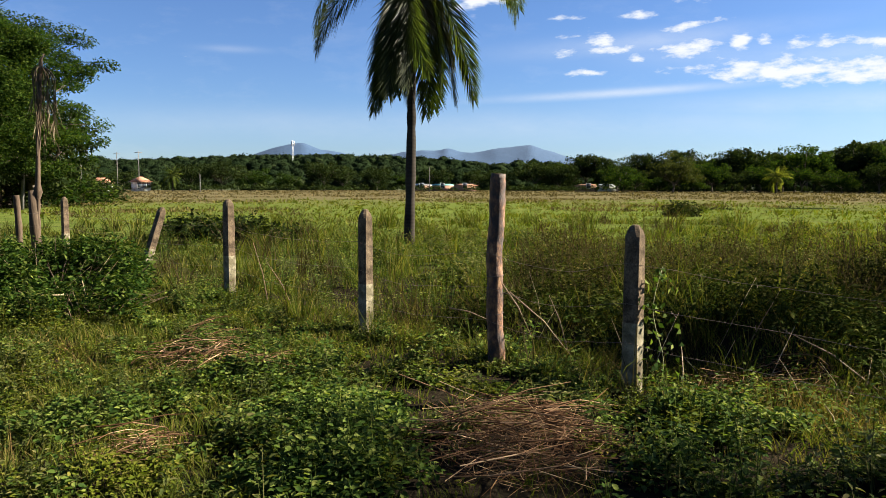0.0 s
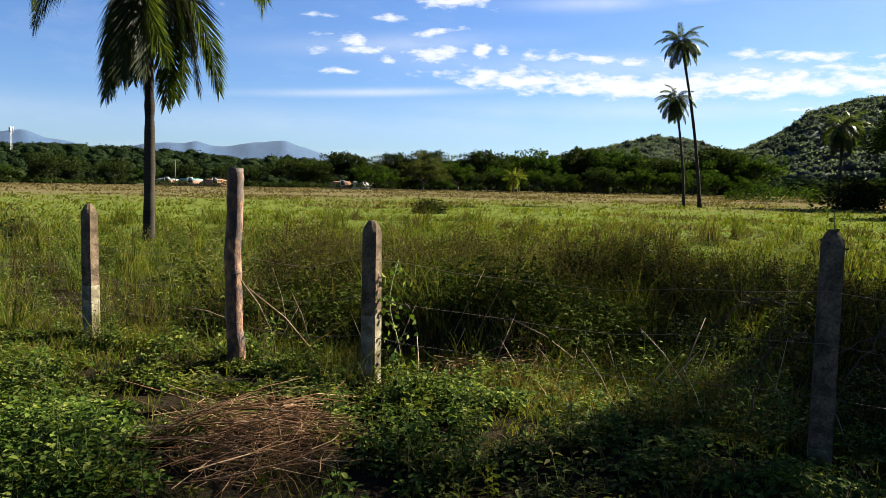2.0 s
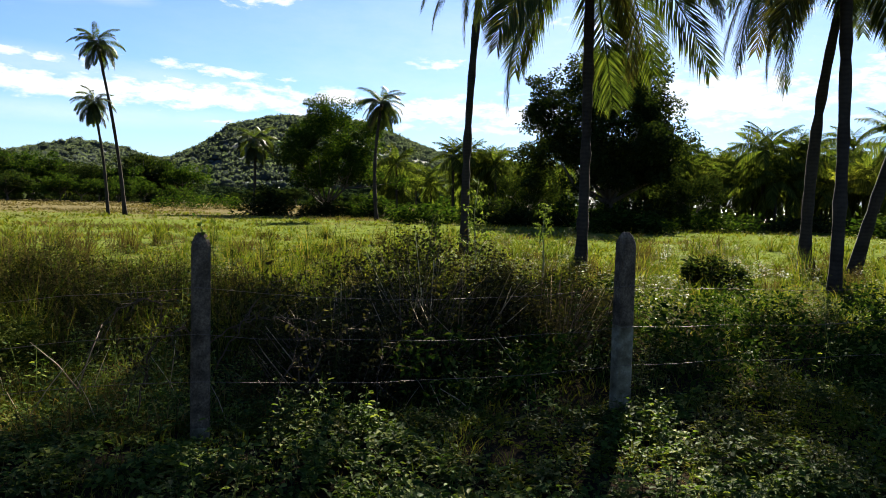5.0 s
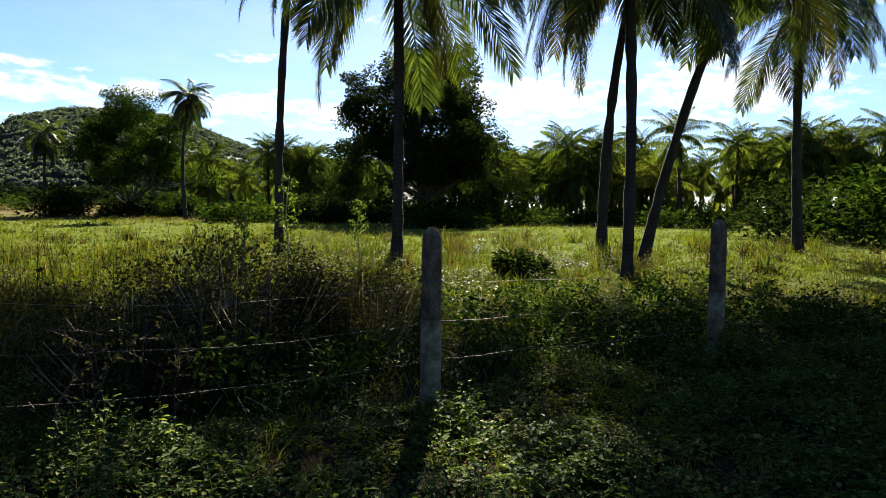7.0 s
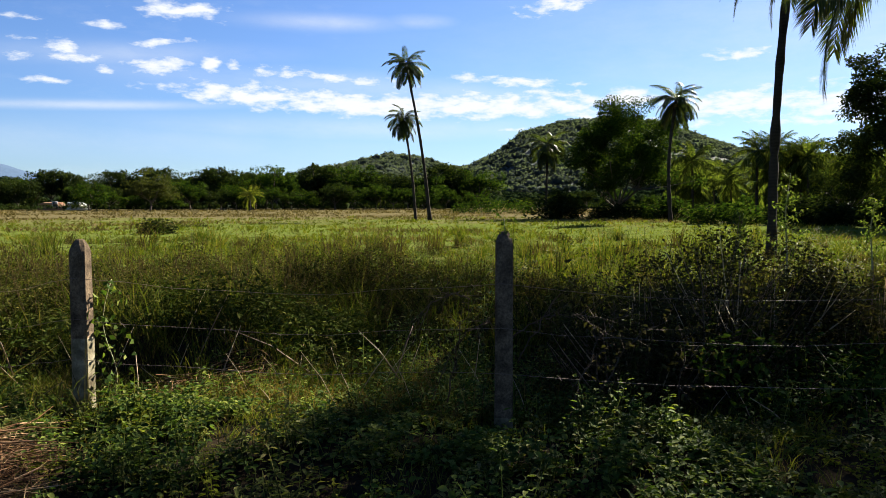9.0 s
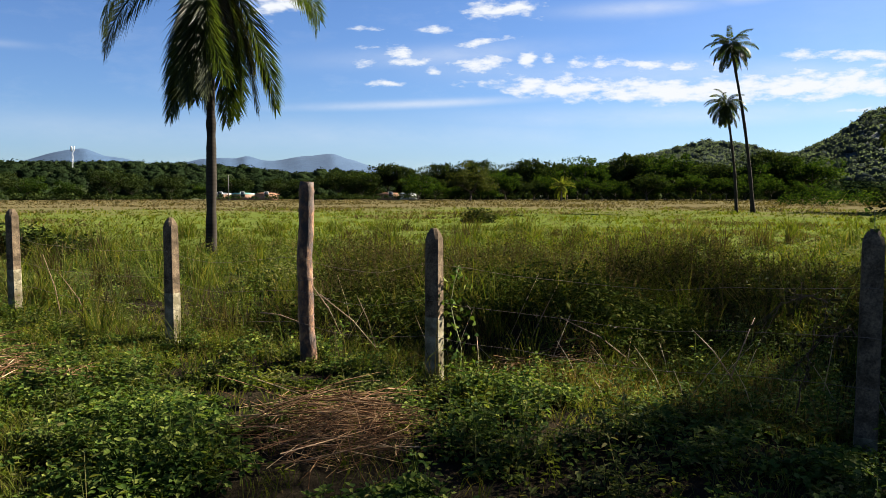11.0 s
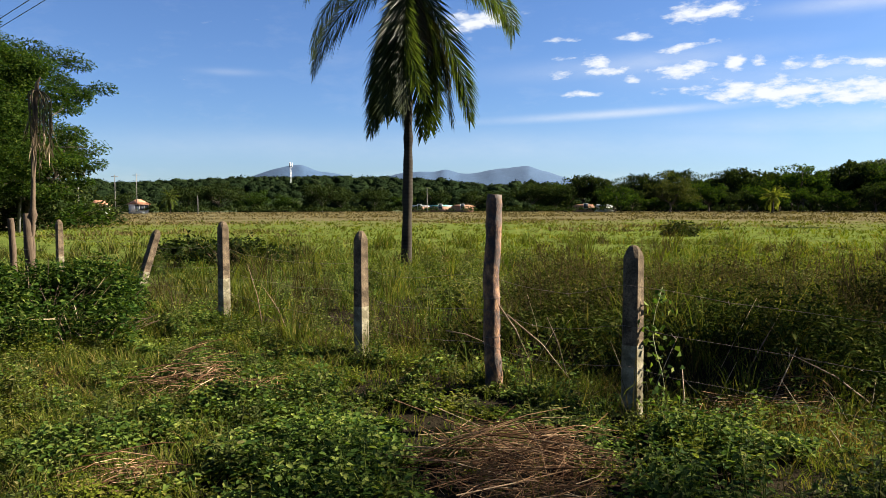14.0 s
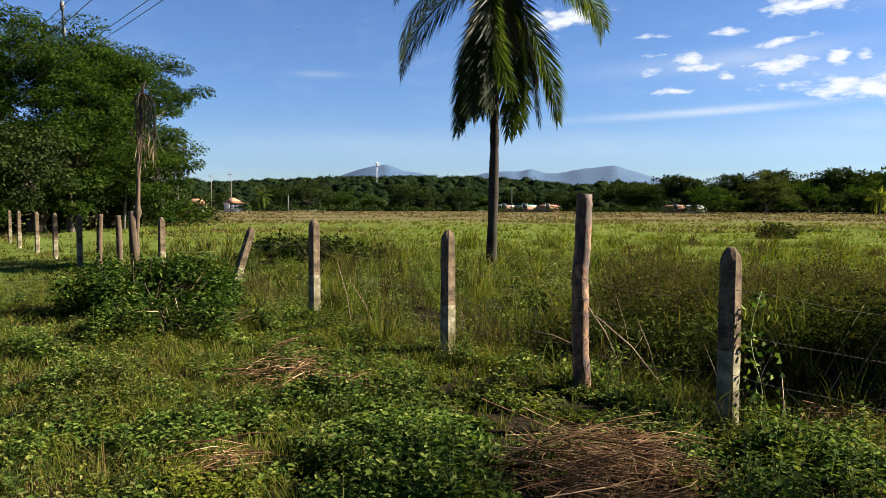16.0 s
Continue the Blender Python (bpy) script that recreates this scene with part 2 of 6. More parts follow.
M_SHRUB = leafy("shrub_leaves", [(0.0, (0.0136, 0.0215, 0.0092)), (0.6, (0.0253, 0.0348, 0.0129)), (1.0, (0.0505, 0.0471, 0.0239))], 0.25, 0.5, 1.5)
M_VINE = leafy("vine_leaves", [(0.0, (0.0438, 0.0768, 0.0203)), (1.0, (0.1059, 0.1269, 0.0368))], 0.45, 0.4, 2.0)
M_FROND = leafy("palm_leaflets", [(0.0, (0.0218, 0.0353, 0.0103)), (0.6, (0.0370, 0.0518, 0.0134)), (1.0, (0.0675, 0.0788, 0.0208))], 0.5, 0.42, 0.7, 0.12)
M_GROVE = leafy("grove_palm_leaflets", [(0.0, (0.0216, 0.0354, 0.0083)), (0.6, (0.0492, 0.0689, 0.0165)), (1.0, (0.1082, 0.1181, 0.0307))], 0.45, 0.5, 0.12, 0.0, 0.0, 0.78)
M_GROVE_YELLOW = leafy("yellow_green_palm_leaflets", [(0.0, (0.05, 0.06, 0.012)), (0.6, (0.10, 0.115, 0.022)), (1.0, (0.17, 0.165, 0.04))], 0.5, 0.5, 0.12, 0.0, 0.0, 0.8)
M_FIELD_DRY = leafy("tan_field_grass", [(0.0, (0.0348, 0.0285, 0.0133)), (0.5, (0.0627, 0.0504, 0.0239)), (1.0, (0.1044, 0.0796, 0.0398))], 0.2, 0.7, 0.1, 0.0, 0.0, 1.05)
M_BUSH = leafy("bush_leaves", [(0.0, (0.008, 0.02, 0.005)), (0.45, (0.022, 0.046, 0.009)), (0.8, (0.05, 0.08, 0.016)), (1.0, (0.1, 0.125, 0.03))], 0.25, 0.6, 1.5)
# weed leaves with the shade of the bank's near face put into the colour
M_BANK_SHADE = leafy("shade_toned_weeds", [(0.0, (0.015, 0.026, 0.006)), (0.6, (0.034, 0.048, 0.011)), (1.0, (0.075, 0.08, 0.024))], 0.08, 0.65, 1.5)
M_STRAW = leafy("cut_dry_stalks", [(0.0, (0.0445, 0.0232, 0.0131)), (0.5, (0.1261, 0.0709, 0.0404)), (0.85, (0.2525, 0.1568, 0.0941)), (1.0, (0.5342, 0.3682, 0.2317))], 0.08, 0.75, 1.5, 0.0, 0.0, 0.72)
M_FROND_OLD = leafy("yellowing_leaflets", [(0.0, (0.0554, 0.0583, 0.0221)), (1.0, (0.1332, 0.1115, 0.0516))], 0.4, 0.4, 0.7)
M_FROND_DEAD = leafy("dead_leaflets", [(0.0, (0.050, 0.038, 0.026)), (0.6, (0.13, 0.10, 0.072)), (1.0, (0.30, 0.245, 0.185))], 0.15, 0.75, 0.7)
M_TREE = leafy("tree_leaves", [(0.0, (0.0090, 0.0200, 0.0051)), (0.6, (0.0181, 0.0352, 0.0067)), (1.0, (0.046, 0.064, 0.014))], 0.35, 0.5, 0.25, 0.0, 0.0, 0.8)
M_TREE_DARK = leafy("dark_tree_leaves", [(0.0, (0.0123, 0.0211, 0.0073)), (0.6, (0.0216, 0.0341, 0.0122)), (1.0, (0.0432, 0.0536, 0.0170))], 0.22, 0.5, 0.25)
M_TREE_PALE = leafy("pale_tree_leaves", [(0.0, (0.0311, 0.0409, 0.0148)), (1.0, (0.0699, 0.0758, 0.0277))], 0.3, 0.5, 0.25)
M_WOODS = leafy("far_woods_leaves", [(0.0, (0.0107, 0.0189, 0.0090)), (0.5, (0.0148, 0.0254, 0.0115)), (0.9, (0.0213, 0.0336, 0.0139)), (1.0, (0.0328, 0.0426, 0.0197))], 0.06, 0.7, 0.03, 0.0, 1.2)
# grey-blue air haze over the hill is put into these leaf colours
M_HILLWOODS_HAZED = leafy("hazed_hill_leaves", [(0.0, (0.033, 0.042, 0.048)), (0.5, (0.038, 0.048, 0.053)), (1.0, (0.046, 0.057, 0.058))], 0.5, 0.8, 0.02, 0.0, 0.0, 1.0)
M_BARK = rough_mat("bark", [(0.3, (0.035, 0.027, 0.021)), (0.7, (0.10, 0.082, 0.066))], 3.0, 0.9, 0.7, 0.03, (1, 1, 0.35))
M_THORN = leafy("thorn_leaves", [(0.0, (0.0234, 0.0213, 0.0127)), (0.6, (0.0478, 0.0445, 0.0191)), (1.0, (0.0955, 0.0848, 0.0318))], 0.2, 0.7, 1.5)
M_STEM = rough_mat("green_stem", [(0.3, (0.0955, 0.1061, 0.0371)), (0.7, (0.1804, 0.1697, 0.0637))], 5.0, 0.7)
def twig_build(nt, b, out):
    geo = nt.nodes.new("ShaderNodeNewGeometry")
    col = ramp(nt, geo.outputs["Random Per Island"], [(0.0, (0.0260, 0.0137, 0.0072)), (0.35, (0.0715, 0.0390, 0.0195)), (0.7, (0.1430, 0.0884, 0.0481)), (1.0, (0.3900, 0.2925, 0.1690))])
    nt.links.new(col, b.inputs["Base Color"])
    b.inputs["Roughness"].default_value = 0.8
    bump(nt, b, noise_tex(nt, 60, 3), 0.3, 0.002)


M_TWIG = material("dead_twig", twig_build)
M_BLEACHED = rough_mat("bleached_stalk", [(0.3, (0.1360, 0.0978, 0.0553)), (0.7, (0.3060, 0.2380, 0.1530))], 9, 0.8, 0.2, 0.001)


def palm_bark_build(nt, b, out):
    w = nt.nodes.new("ShaderNodeTexWave")
    w.bands_direction, w.inputs["Scale"].default_value = "Z", 3.2
    w.inputs["Distortion"].default_value, w.inputs["Detail"].default_value = 5.0, 4
    nt.links.new(nt.nodes.new("ShaderNodeTexCoord").outputs["Object"], w.inputs["Vector"])
    n = noise_tex(nt, 2.0, 7, 0.65)
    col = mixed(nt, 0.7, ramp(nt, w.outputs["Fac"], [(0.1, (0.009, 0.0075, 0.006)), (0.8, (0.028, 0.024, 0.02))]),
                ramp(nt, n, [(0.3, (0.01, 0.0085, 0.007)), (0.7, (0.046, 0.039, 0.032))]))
    nt.links.new(col, b.inputs["Base Color"])
    b.inputs["Roughness"].default_value, b.inputs["Specular IOR Level"].default_value = 0.95, 0.05
    bump(nt, b, n, 0.6, 0.03)


M_PALM_BARK = material("palm_bark", palm_bark_build)


def concrete_build(nt, b, out):
    n, f = noise_tex(nt, 6, 8, 0.7), noise_tex(nt, 70, 4, 0.6)
    col = ramp(nt, n, [(0.28, (0.012, 0.008, 0.005)), (0.45, (0.058, 0.043, 0.028)), (0.6, (0.125, 0.092, 0.060)), (0.78, (0.34, 0.27, 0.185))])
    col = mixed(nt, 1.0, col, ramp(nt, f, [(0.35, (0.6, 0.6, 0.6)), (0.65, (1.15, 1.15, 1.15))]), "MULTIPLY")
    nt.links.new(col, b.inputs["Base Color"])
    b.inputs["Roughness"].default_value, b.inputs["Specular IOR Level"].default_value = 0.95, 0.05
    bump(nt, b, f, 0.8, 0.006)


M_CONCRETE = material("weathered_concrete", concrete_build)
M_CONCRETE_BASE = rough_mat("whitewashed_concrete", [(0.32, (0.0363, 0.0268, 0.0116)), (0.5, (0.115, 0.100, 0.062)), (0.72, (0.30, 0.27, 0.19))], 6, 0.9, 0.5, 0.004)
M_LOG = rough_mat("peeled_log", [(0.40, (0.014, 0.006, 0.0025)), (0.48, (0.05, 0.019, 0.007)), (0.56, (0.13, 0.055, 0.02)), (0.68, (0.27, 0.145, 0.062))], 12, 0.75, 0.8, 0.012, (1, 1, 0.55))
M_OLD_POST = rough_mat("dark_old_wood", [(0.3, (0.028, 0.019, 0.012)), (0.7, (0.085, 0.06, 0.04))], 6, 0.9, 0.7, 0.012, (1, 1, 0.2))
M_WIRE = rough_mat("rusty_wire", [(0.3, (0.05, 0.03, 0.02)), (0.7, (0.12, 0.09, 0.075))], 40, 0.7, 0.2, 0.001, metal=0.4)
M_CABLE = rough_mat("power_cable", [(0.3, (0.03, 0.03, 0.035)), (0.7, (0.06, 0.06, 0.06))], 2, 0.6)
M_WHITEWALL = rough_mat("white_render", [(0.3, (0.4456, 0.4349, 0.4031)), (0.7, (0.5635, 0.5635, 0.5410))], 0.7, 0.85, 0.2)
M_ROOF = rough_mat("clay_roof", [(0.3, (0.22, 0.1, 0.06)), (0.7, (0.33, 0.17, 0.1))], 1.5, 0.8, 0.4)
M_TEAL = rough_mat("turquoise_sheet", [(0.3, (0.08, 0.26, 0.25)), (0.7, (0.14, 0.36, 0.33))], 0.6, 0.5, 0.2)
M_TIN = rough_mat("tin_sheet", [(0.3, (0.2546, 0.2546, 0.2546)), (0.7, (0.3819, 0.3819, 0.3713))], 0.6, 0.5, 0.2)
M_BRICKY = rough_mat("brown_wall", [(0.3, (0.2, 0.11, 0.08)), (0.7, (0.34, 0.2, 0.14))], 0.8, 0.85, 0.2)
M_PAINTED = rough_mat("painted_steel", [(0.3, (0.3744, 0.3744, 0.3744)), (0.7, (0.5242, 0.5242, 0.5242))], 3, 0.5, 0.1)
M_POLE = rough_mat("grey_pole", [(0.3, (0.0780, 0.0750, 0.0690)), (0.7, (0.1320, 0.1260, 0.1200))], 3, 0.85, 0.2)
M_GLASS_DARK = rough_mat("dark_window", [(0.3, (0.02, 0.025, 0.03)), (0.7, (0.05, 0.06, 0.07))], 1, 0.15, 0.0)
# mountain and hillside base colours carry the blue haze of distance
M_HAZE = rough_mat("hazed_mountain_woods", [(0.3, (0.022, 0.046, 0.090)), (0.7, (0.032, 0.060, 0.110))], 0.02, 0.95, 0.4, 6.0)
M_HILLSIDE_HAZED = rough_mat("hillside", [(0.3, (0.024, 0.033, 0.032)), (0.7, (0.038, 0.048, 0.046))], 0.04, 0.95, 0.8, 3.0)
M_HILL = rough_mat("wooded_slope", [(0.3, (0.0114, 0.0196, 0.0083)), (0.55, (0.0207, 0.0310, 0.0104)), (0.75, (0.0388, 0.0466, 0.0181))], 0.05, 0.95, 0.8, 3.0)
M_SAND = rough_mat("pale_beach_sand", [(0.3, (0.6, 0.57, 0.52)), (0.7, (0.8, 0.78, 0.74))], 0.3, 0.9, 0.3)


# ---------------------------------------------------------------- builders
RNG = np.random.default_rng(7)
UZ = np.array((0.0, 0.0, 1.0))


def polar(az, d, z=0.0):
    a = radians(az)
    return Vector((d * math.sin(a), d * math.cos(a), z))


FENCE_N, FENCE_U, FENCE_C = np.array((0.658, 0.753)), np.array((-0.753, 0.658)), 4.97


def fence_xy(s, v):
    """The place s metres behind the fence, v metres along it."""
    p = FENCE_N * (FENCE_C + s) + FENCE_U * v
    return float(p[0]), float(p[1])


def to_fence(x, y):
    return x * FENCE_N[0] + y * FENCE_N[1] - FENCE_C, x * FENCE_U[0] + y * FENCE_U[1]


def soft_noise(x, y, scale, seed=0.0):
    """A smooth field of about -1 to 1, for numpy arrays."""
    x, y = np.asarray(x) / scale, np.asarray(y) / scale
    a = np.sin(1.7 * x + 0.9 * y + 1.3 + seed) + np.sin(-1.1 * x + 2.1 * y + 4.1 + 2 * seed)
    b = np.sin(2.9 * x - 1.9 * y + 0.7 + 3 * seed + 0.8 * a) + np.sin(3.7 * y + 2.3 * x + 2.2 + seed + 0.6 * a)
    return (a + 0.8 * b) / 3.2


def gz(x, y):
    """Height of the ground."""
    r = np.hypot(x, y)
    s = np.asarray(x) * FENCE_N[0] + np.asarray(y) * FENCE_N[1] - FENCE_C
    near = np.exp(-((r / 60.0) ** 2))
    v = np.asarray(x) * FENCE_U[0] + np.asarray(y) * FENCE_U[1]
    # a low overgrown bank, raised behind the fence to block light for a dark band
    edge = 0.95 + 0.22 * np.sin(v * 1.9) + 0.12 * np.sin(v * 4.3 + 1) + 0.5 / (1 + np.exp(np.clip((v - 3.3) * 4, -50, 50)))
    f = np.clip((s - edge + 0.1) / 0.55, 0, 1)
    bank = (0.32 + 0.16 / (1 + np.exp(np.clip((v - 3.7) * 4, -50, 50)))) * f * f * (3 - 2 * f) * np.exp(-(np.maximum(s - edge - 0.5, 0) / 0.9) ** 2) * np.clip((v - 1.5) / 0.9, 0, 1) * np.clip((6.6 - v) / 1.2, 0, 1) * (0.85 + 0.25 * np.sin(v * 2.7))
    return bank + near * (0.05 * soft_noise(x, y, 2.6) + 0.03 * soft_noise(x, y, 0.8, 2.0)) + 0.06 * np.exp(-((s + 0.2) / 1.0) ** 2) - 0.05 * np.exp(-((s - 1.6) / 1.1) ** 2)


def np_mesh(name, verts, polys):
    """A mesh from an array of vertices and a list of index arrays, each (n, corners)."""
    verts = np.ascontiguousarray(np.reshape(verts, (-1, 3)), dtype=np.float32)
    me = bpy.data.meshes.new(name)
    me.vertices.add(len(verts))
    me.vertices.foreach_set("co", verts.ravel())
    loops = np.concatenate([p.ravel() for p in polys]).astype(np.int32)
    sizes = np.concatenate([np.full(len(p), p.shape[1]) for p in polys])
    starts = (np.cumsum(sizes) - sizes).astype(np.int32)
    me.loops.add(len(loops))
    me.loops.foreach_set("vertex_index", loops)
    me.polygons.add(len(sizes))
    me.polygons.foreach_set("loop_start", starts)
    me.update(calc_edges=True)
    return me


def put(name, me, mat, parent=None, at=None, smooth=False, label="", category="", kind="", group=""):
    me.materials.append(mat) if not me.materials else None
    if smooth:
        me.polygons.foreach_set("use_smooth", np.ones(len(me.polygons), bool))
    ob = new(name, me)
    if parent is not None:
        ob.parent = parent
    if at is not None:
        ob.matrix_basis = at if isinstance(at, Matrix) else Matrix.Translation(at)
    return tagged(ob, label, category, group, kind)


def part(name, bm, mat, parent, label="", smooth=False):
    me = bpy.data.meshes.new(name)
    bm.to_mesh(me)
    bm.free()
    return put(name, me, mat, parent, smooth=smooth, label=label)


def thing(name, at, label, category, group="", kind=""):
    ob = new(name)
    ob.empty_display_size = 0.2
    ob.matrix_basis = at if isinstance(at, Matrix) else Matrix.Translation(at)
    return tagged(ob, label, category, group, kind)


class Soup:
    """Gathers pieces of one mesh."""

    def __init__(self):
        self.v, self.p, self.n = [], {}, 0

    def add(self, verts, *polys):
        verts = np.reshape(verts, (-1, 3))
        self.v.append(verts)
        for q in polys:
            self.p.setdefault(q.shape[1], []).append(q + self.n)
        self.n += len(verts)
        return self

    def mesh(self, name):
        return np_mesh(name, np.concatenate(self.v), [np.concatenate(q) for q in self.p.values()])


def unit(a):
    return a / np.maximum(np.linalg.norm(a, axis=-1, keepdims=True), 1e-9)


def leaves(soup, at, way, up, length, width, fold=0.25, oval=False):
    """Pointed leaves, folded a little along the middle: at (n,3), way and up (n,3), length and width (n,)."""
    at, way = np.asarray(at, float), unit(np.asarray(way, float))
    side = unit(np.cross(way, up))
    nor = np.cross(side, way)
    l, w = np.asarray(length)[:, None], np.asarray(width)[:, None]
    if oval:   # egg-shaped, two halves along the midrib, the tip hanging
        rim = [at + way * l * f + k * side * w * 0.5 * g + nor * (w * fold * g - l * 0.1 * f * f) for k, f, g in ((1, 0.22, 0.85), (1, 0.58, 0.9), (-1, 0.58, 0.9), (-1, 0.22, 0.85))]
        v = np.stack([at, rim[0], rim[1], at + way * l - nor * l * 0.16, rim[2], rim[3]], 1)
        n = np.arange(len(at))[:, None] * 6
        return soup.add(v, n + np.array([[0, 1, 2, 3]]), n + np.array([[0, 3, 4, 5]]))
    mid = at + way * l * 0.45
    a, b = mid + side * w * 0.5 + nor * w * fold, mid - side * w * 0.5 + nor * w * fold
    tip = at + way * l - nor * l * 0.08
    v = np.stack([at, a, tip, b], 1)
    n = np.arange(len(at))[:, None] * 4
    return soup.add(v, n + np.array([[0, 1, 2, 3]]))


def blades(soup, at, height, lean, width, bend=0.5):
    """Grass blades: at (n,3), height (n,), lean (n,2) metres by which the tip goes sideways."""
    at = np.asarray(at, float)
    n = len(at)
    a = RNG.uniform(0, 6.283, n)
    side = np.stack([np.cos(a), np.sin(a), 0 * a], 1) * np.asarray(width)[:, None] * 0.5
    off = np.concatenate([lean, np.zeros((n, 1))], 1)
    mid = at + off * (0.5 - 0.25 * bend) + UZ * np.asarray(height)[:, None] * 0.58
    tip = at + off + UZ * np.asarray(height)[:, None]
    v = np.stack([at - side, at + side, mid - side * 0.8, mid + side * 0.8, tip], 1)
    k = np.arange(n)[:, None] * 5
    return soup.add(v, k + np.array([[0, 1, 3, 2]]), k + np.array([[2, 3, 4]]))


def sticks(soup, a, b, ra, rb):
    """Thin three-sided rods from a to b."""
    a, b = np.asarray(a, float), np.asarray(b, float)
    way = unit(b - a)
    ref = np.where(np.abs(way[:, 2:]) > 0.9, np.array([[1.0, 0, 0]]), np.array([[0, 0, 1.0]]))
    s1 = unit(np.cross(way, ref))
    s2 = np.cross(way, s1)
    v = []
    for p, r in ((a, ra), (b, rb)):
        r = np.broadcast_to(r, len(a))[:, None]
        for k in range(3):
            t = 2.0944 * k
            v.append(p + r * (math.cos(t) * s1 + math.sin(t) * s2))
    v = np.stack(v, 1)
    n = np.arange(len(a))[:, None] * 6
    quads = [n + np.array([[k, (k + 1) % 3, 3 + (k + 1) % 3, 3 + k]]) for k in range(3)]
    return soup.add(v, *quads)


def tube(soup, pts, radii, sides=8, cap=True):
    """One tapered tube along points."""
    pts = np.asarray(pts, float)
    radii = np.broadcast_to(radii, len(pts))
    tan = unit(np.gradient(pts, axis=0))
    ref = np.array((0.0, 1.0, 0.0)) if abs(tan[0][1]) < 0.9 else np.array((1.0, 0, 0))
    ang = np.arange(sides) * 2 * math.pi / sides
    rings = []
    for p, t, r in zip(pts, tan, radii):
        s1 = unit(np.cross(t, ref))
        s2 = np.cross(t, s1)
        rings.append(p + r * (np.cos(ang)[:, None] * s1 + np.sin(ang)[:, None] * s2))
    n = len(pts)
    i, j = np.meshgrid(np.arange(n - 1), np.arange(sides), indexing="ij")
    i, j = i.ravel(), j.ravel()
    k = (j + 1) % sides
    q = np.stack([i * sides + j, i * sides + k, (i + 1) * sides + k, (i + 1) * sides + j], 1)
    polys = [q]
    if cap:
        polys += [np.arange(sides)[None, ::-1], (n - 1) * sides + np.arange(sides)[None]]
    return soup.add(np.concatenate(rings), *polys)


def box(soup, lo, hi):
    (x0, y0, z0), (x1, y1, z1) = lo, hi
    v = [(x0, y0, z0), (x1, y0, z0), (x1, y1, z0), (x0, y1, z0), (x0, y0, z1), (x1, y0, z1), (x1, y1, z1), (x0, y1, z1)]
    return soup.add(np.array(v, float), np.array([[3, 2, 1, 0], [4, 5, 6, 7], [0, 1, 5, 4], [1, 2, 6, 5], [2, 3, 7, 6], [3, 0, 4, 7]]))


# ---------------------------------------------------------------- ground, beach, hills
def build_ground():
    radii = np.concatenate([[0.0], np.geomspace(0.5, 60, 150), np.geomspace(66, 4600, 40)])
    az = np.radians(np.arange(0, 360, 1.5))
    r, a = np.meshgrid(radii, az, indexing="ij")
    x, y = r * np.sin(a), r * np.cos(a)
    z = gz(x, y)
    n, m_ = r.shape
    i, j = np.meshgrid(np.arange(n - 1), np.arange(m_), indexing="ij")
    i, j = i.ravel(), j.ravel()
    k = (j + 1) % m_
    q = np.stack([i * m_ + j, (i + 1) * m_ + j, (i + 1) * m_ + k, i * m_ + k], 1)
    me = np_mesh("ground", np.stack([x, y, z], -1), [q])
    put("ground", me, M_GROUND, smooth=True, kind="structure", label="flat pasture ground of turf and soil darkened like shade", category="ground")


def sector(name, az0, az1, r0, r1, z, mat, label, category):
    az = np.radians(np.arange(az0, az1 + 0.1, 1.0))
    wob = 0.06 * np.sin(az * 31) + 0.04 * np.sin(az * 77 + 1)
    v = np.concatenate([np.stack([r * (1 + wob) * np.sin(az), r * (1 + wob) * np.cos(az), 0 * az + z], 1) for r in (r0, r1)])
    n = len(az)
    i = np.arange(n - 1)
    q = np.stack([i, n + i, n + i + 1, i + 1], 1)
    put(name, np_mesh(name, v, [q]), mat, kind="structure", label=label, category=category)


def water_build(nt, b, out):
    n = noise_tex(nt, 0.35, 5, 0.6, stretch=(1, 1, 1))
    nt.links.new(ramp(nt, n, [(0.4, (0.09, 0.17, 0.2)), (0.58, (0.35, 0.45, 0.47)), (0.66, (0.85, 0.87, 0.87))]), b.inputs["Base Color"])
    b.inputs["Roughness"].default_value = 0.25
    bump(nt, b, n, 0.5, 0.3)


M_WATER = material("foaming_sea", water_build)


def crest(keys, az):
    k = np.array(keys, float)
    return np.mean([np.interp(az + o, k[:, 0], k[:, 1]) for o in np.linspace(-0.25, 0.25, 5)], 0)


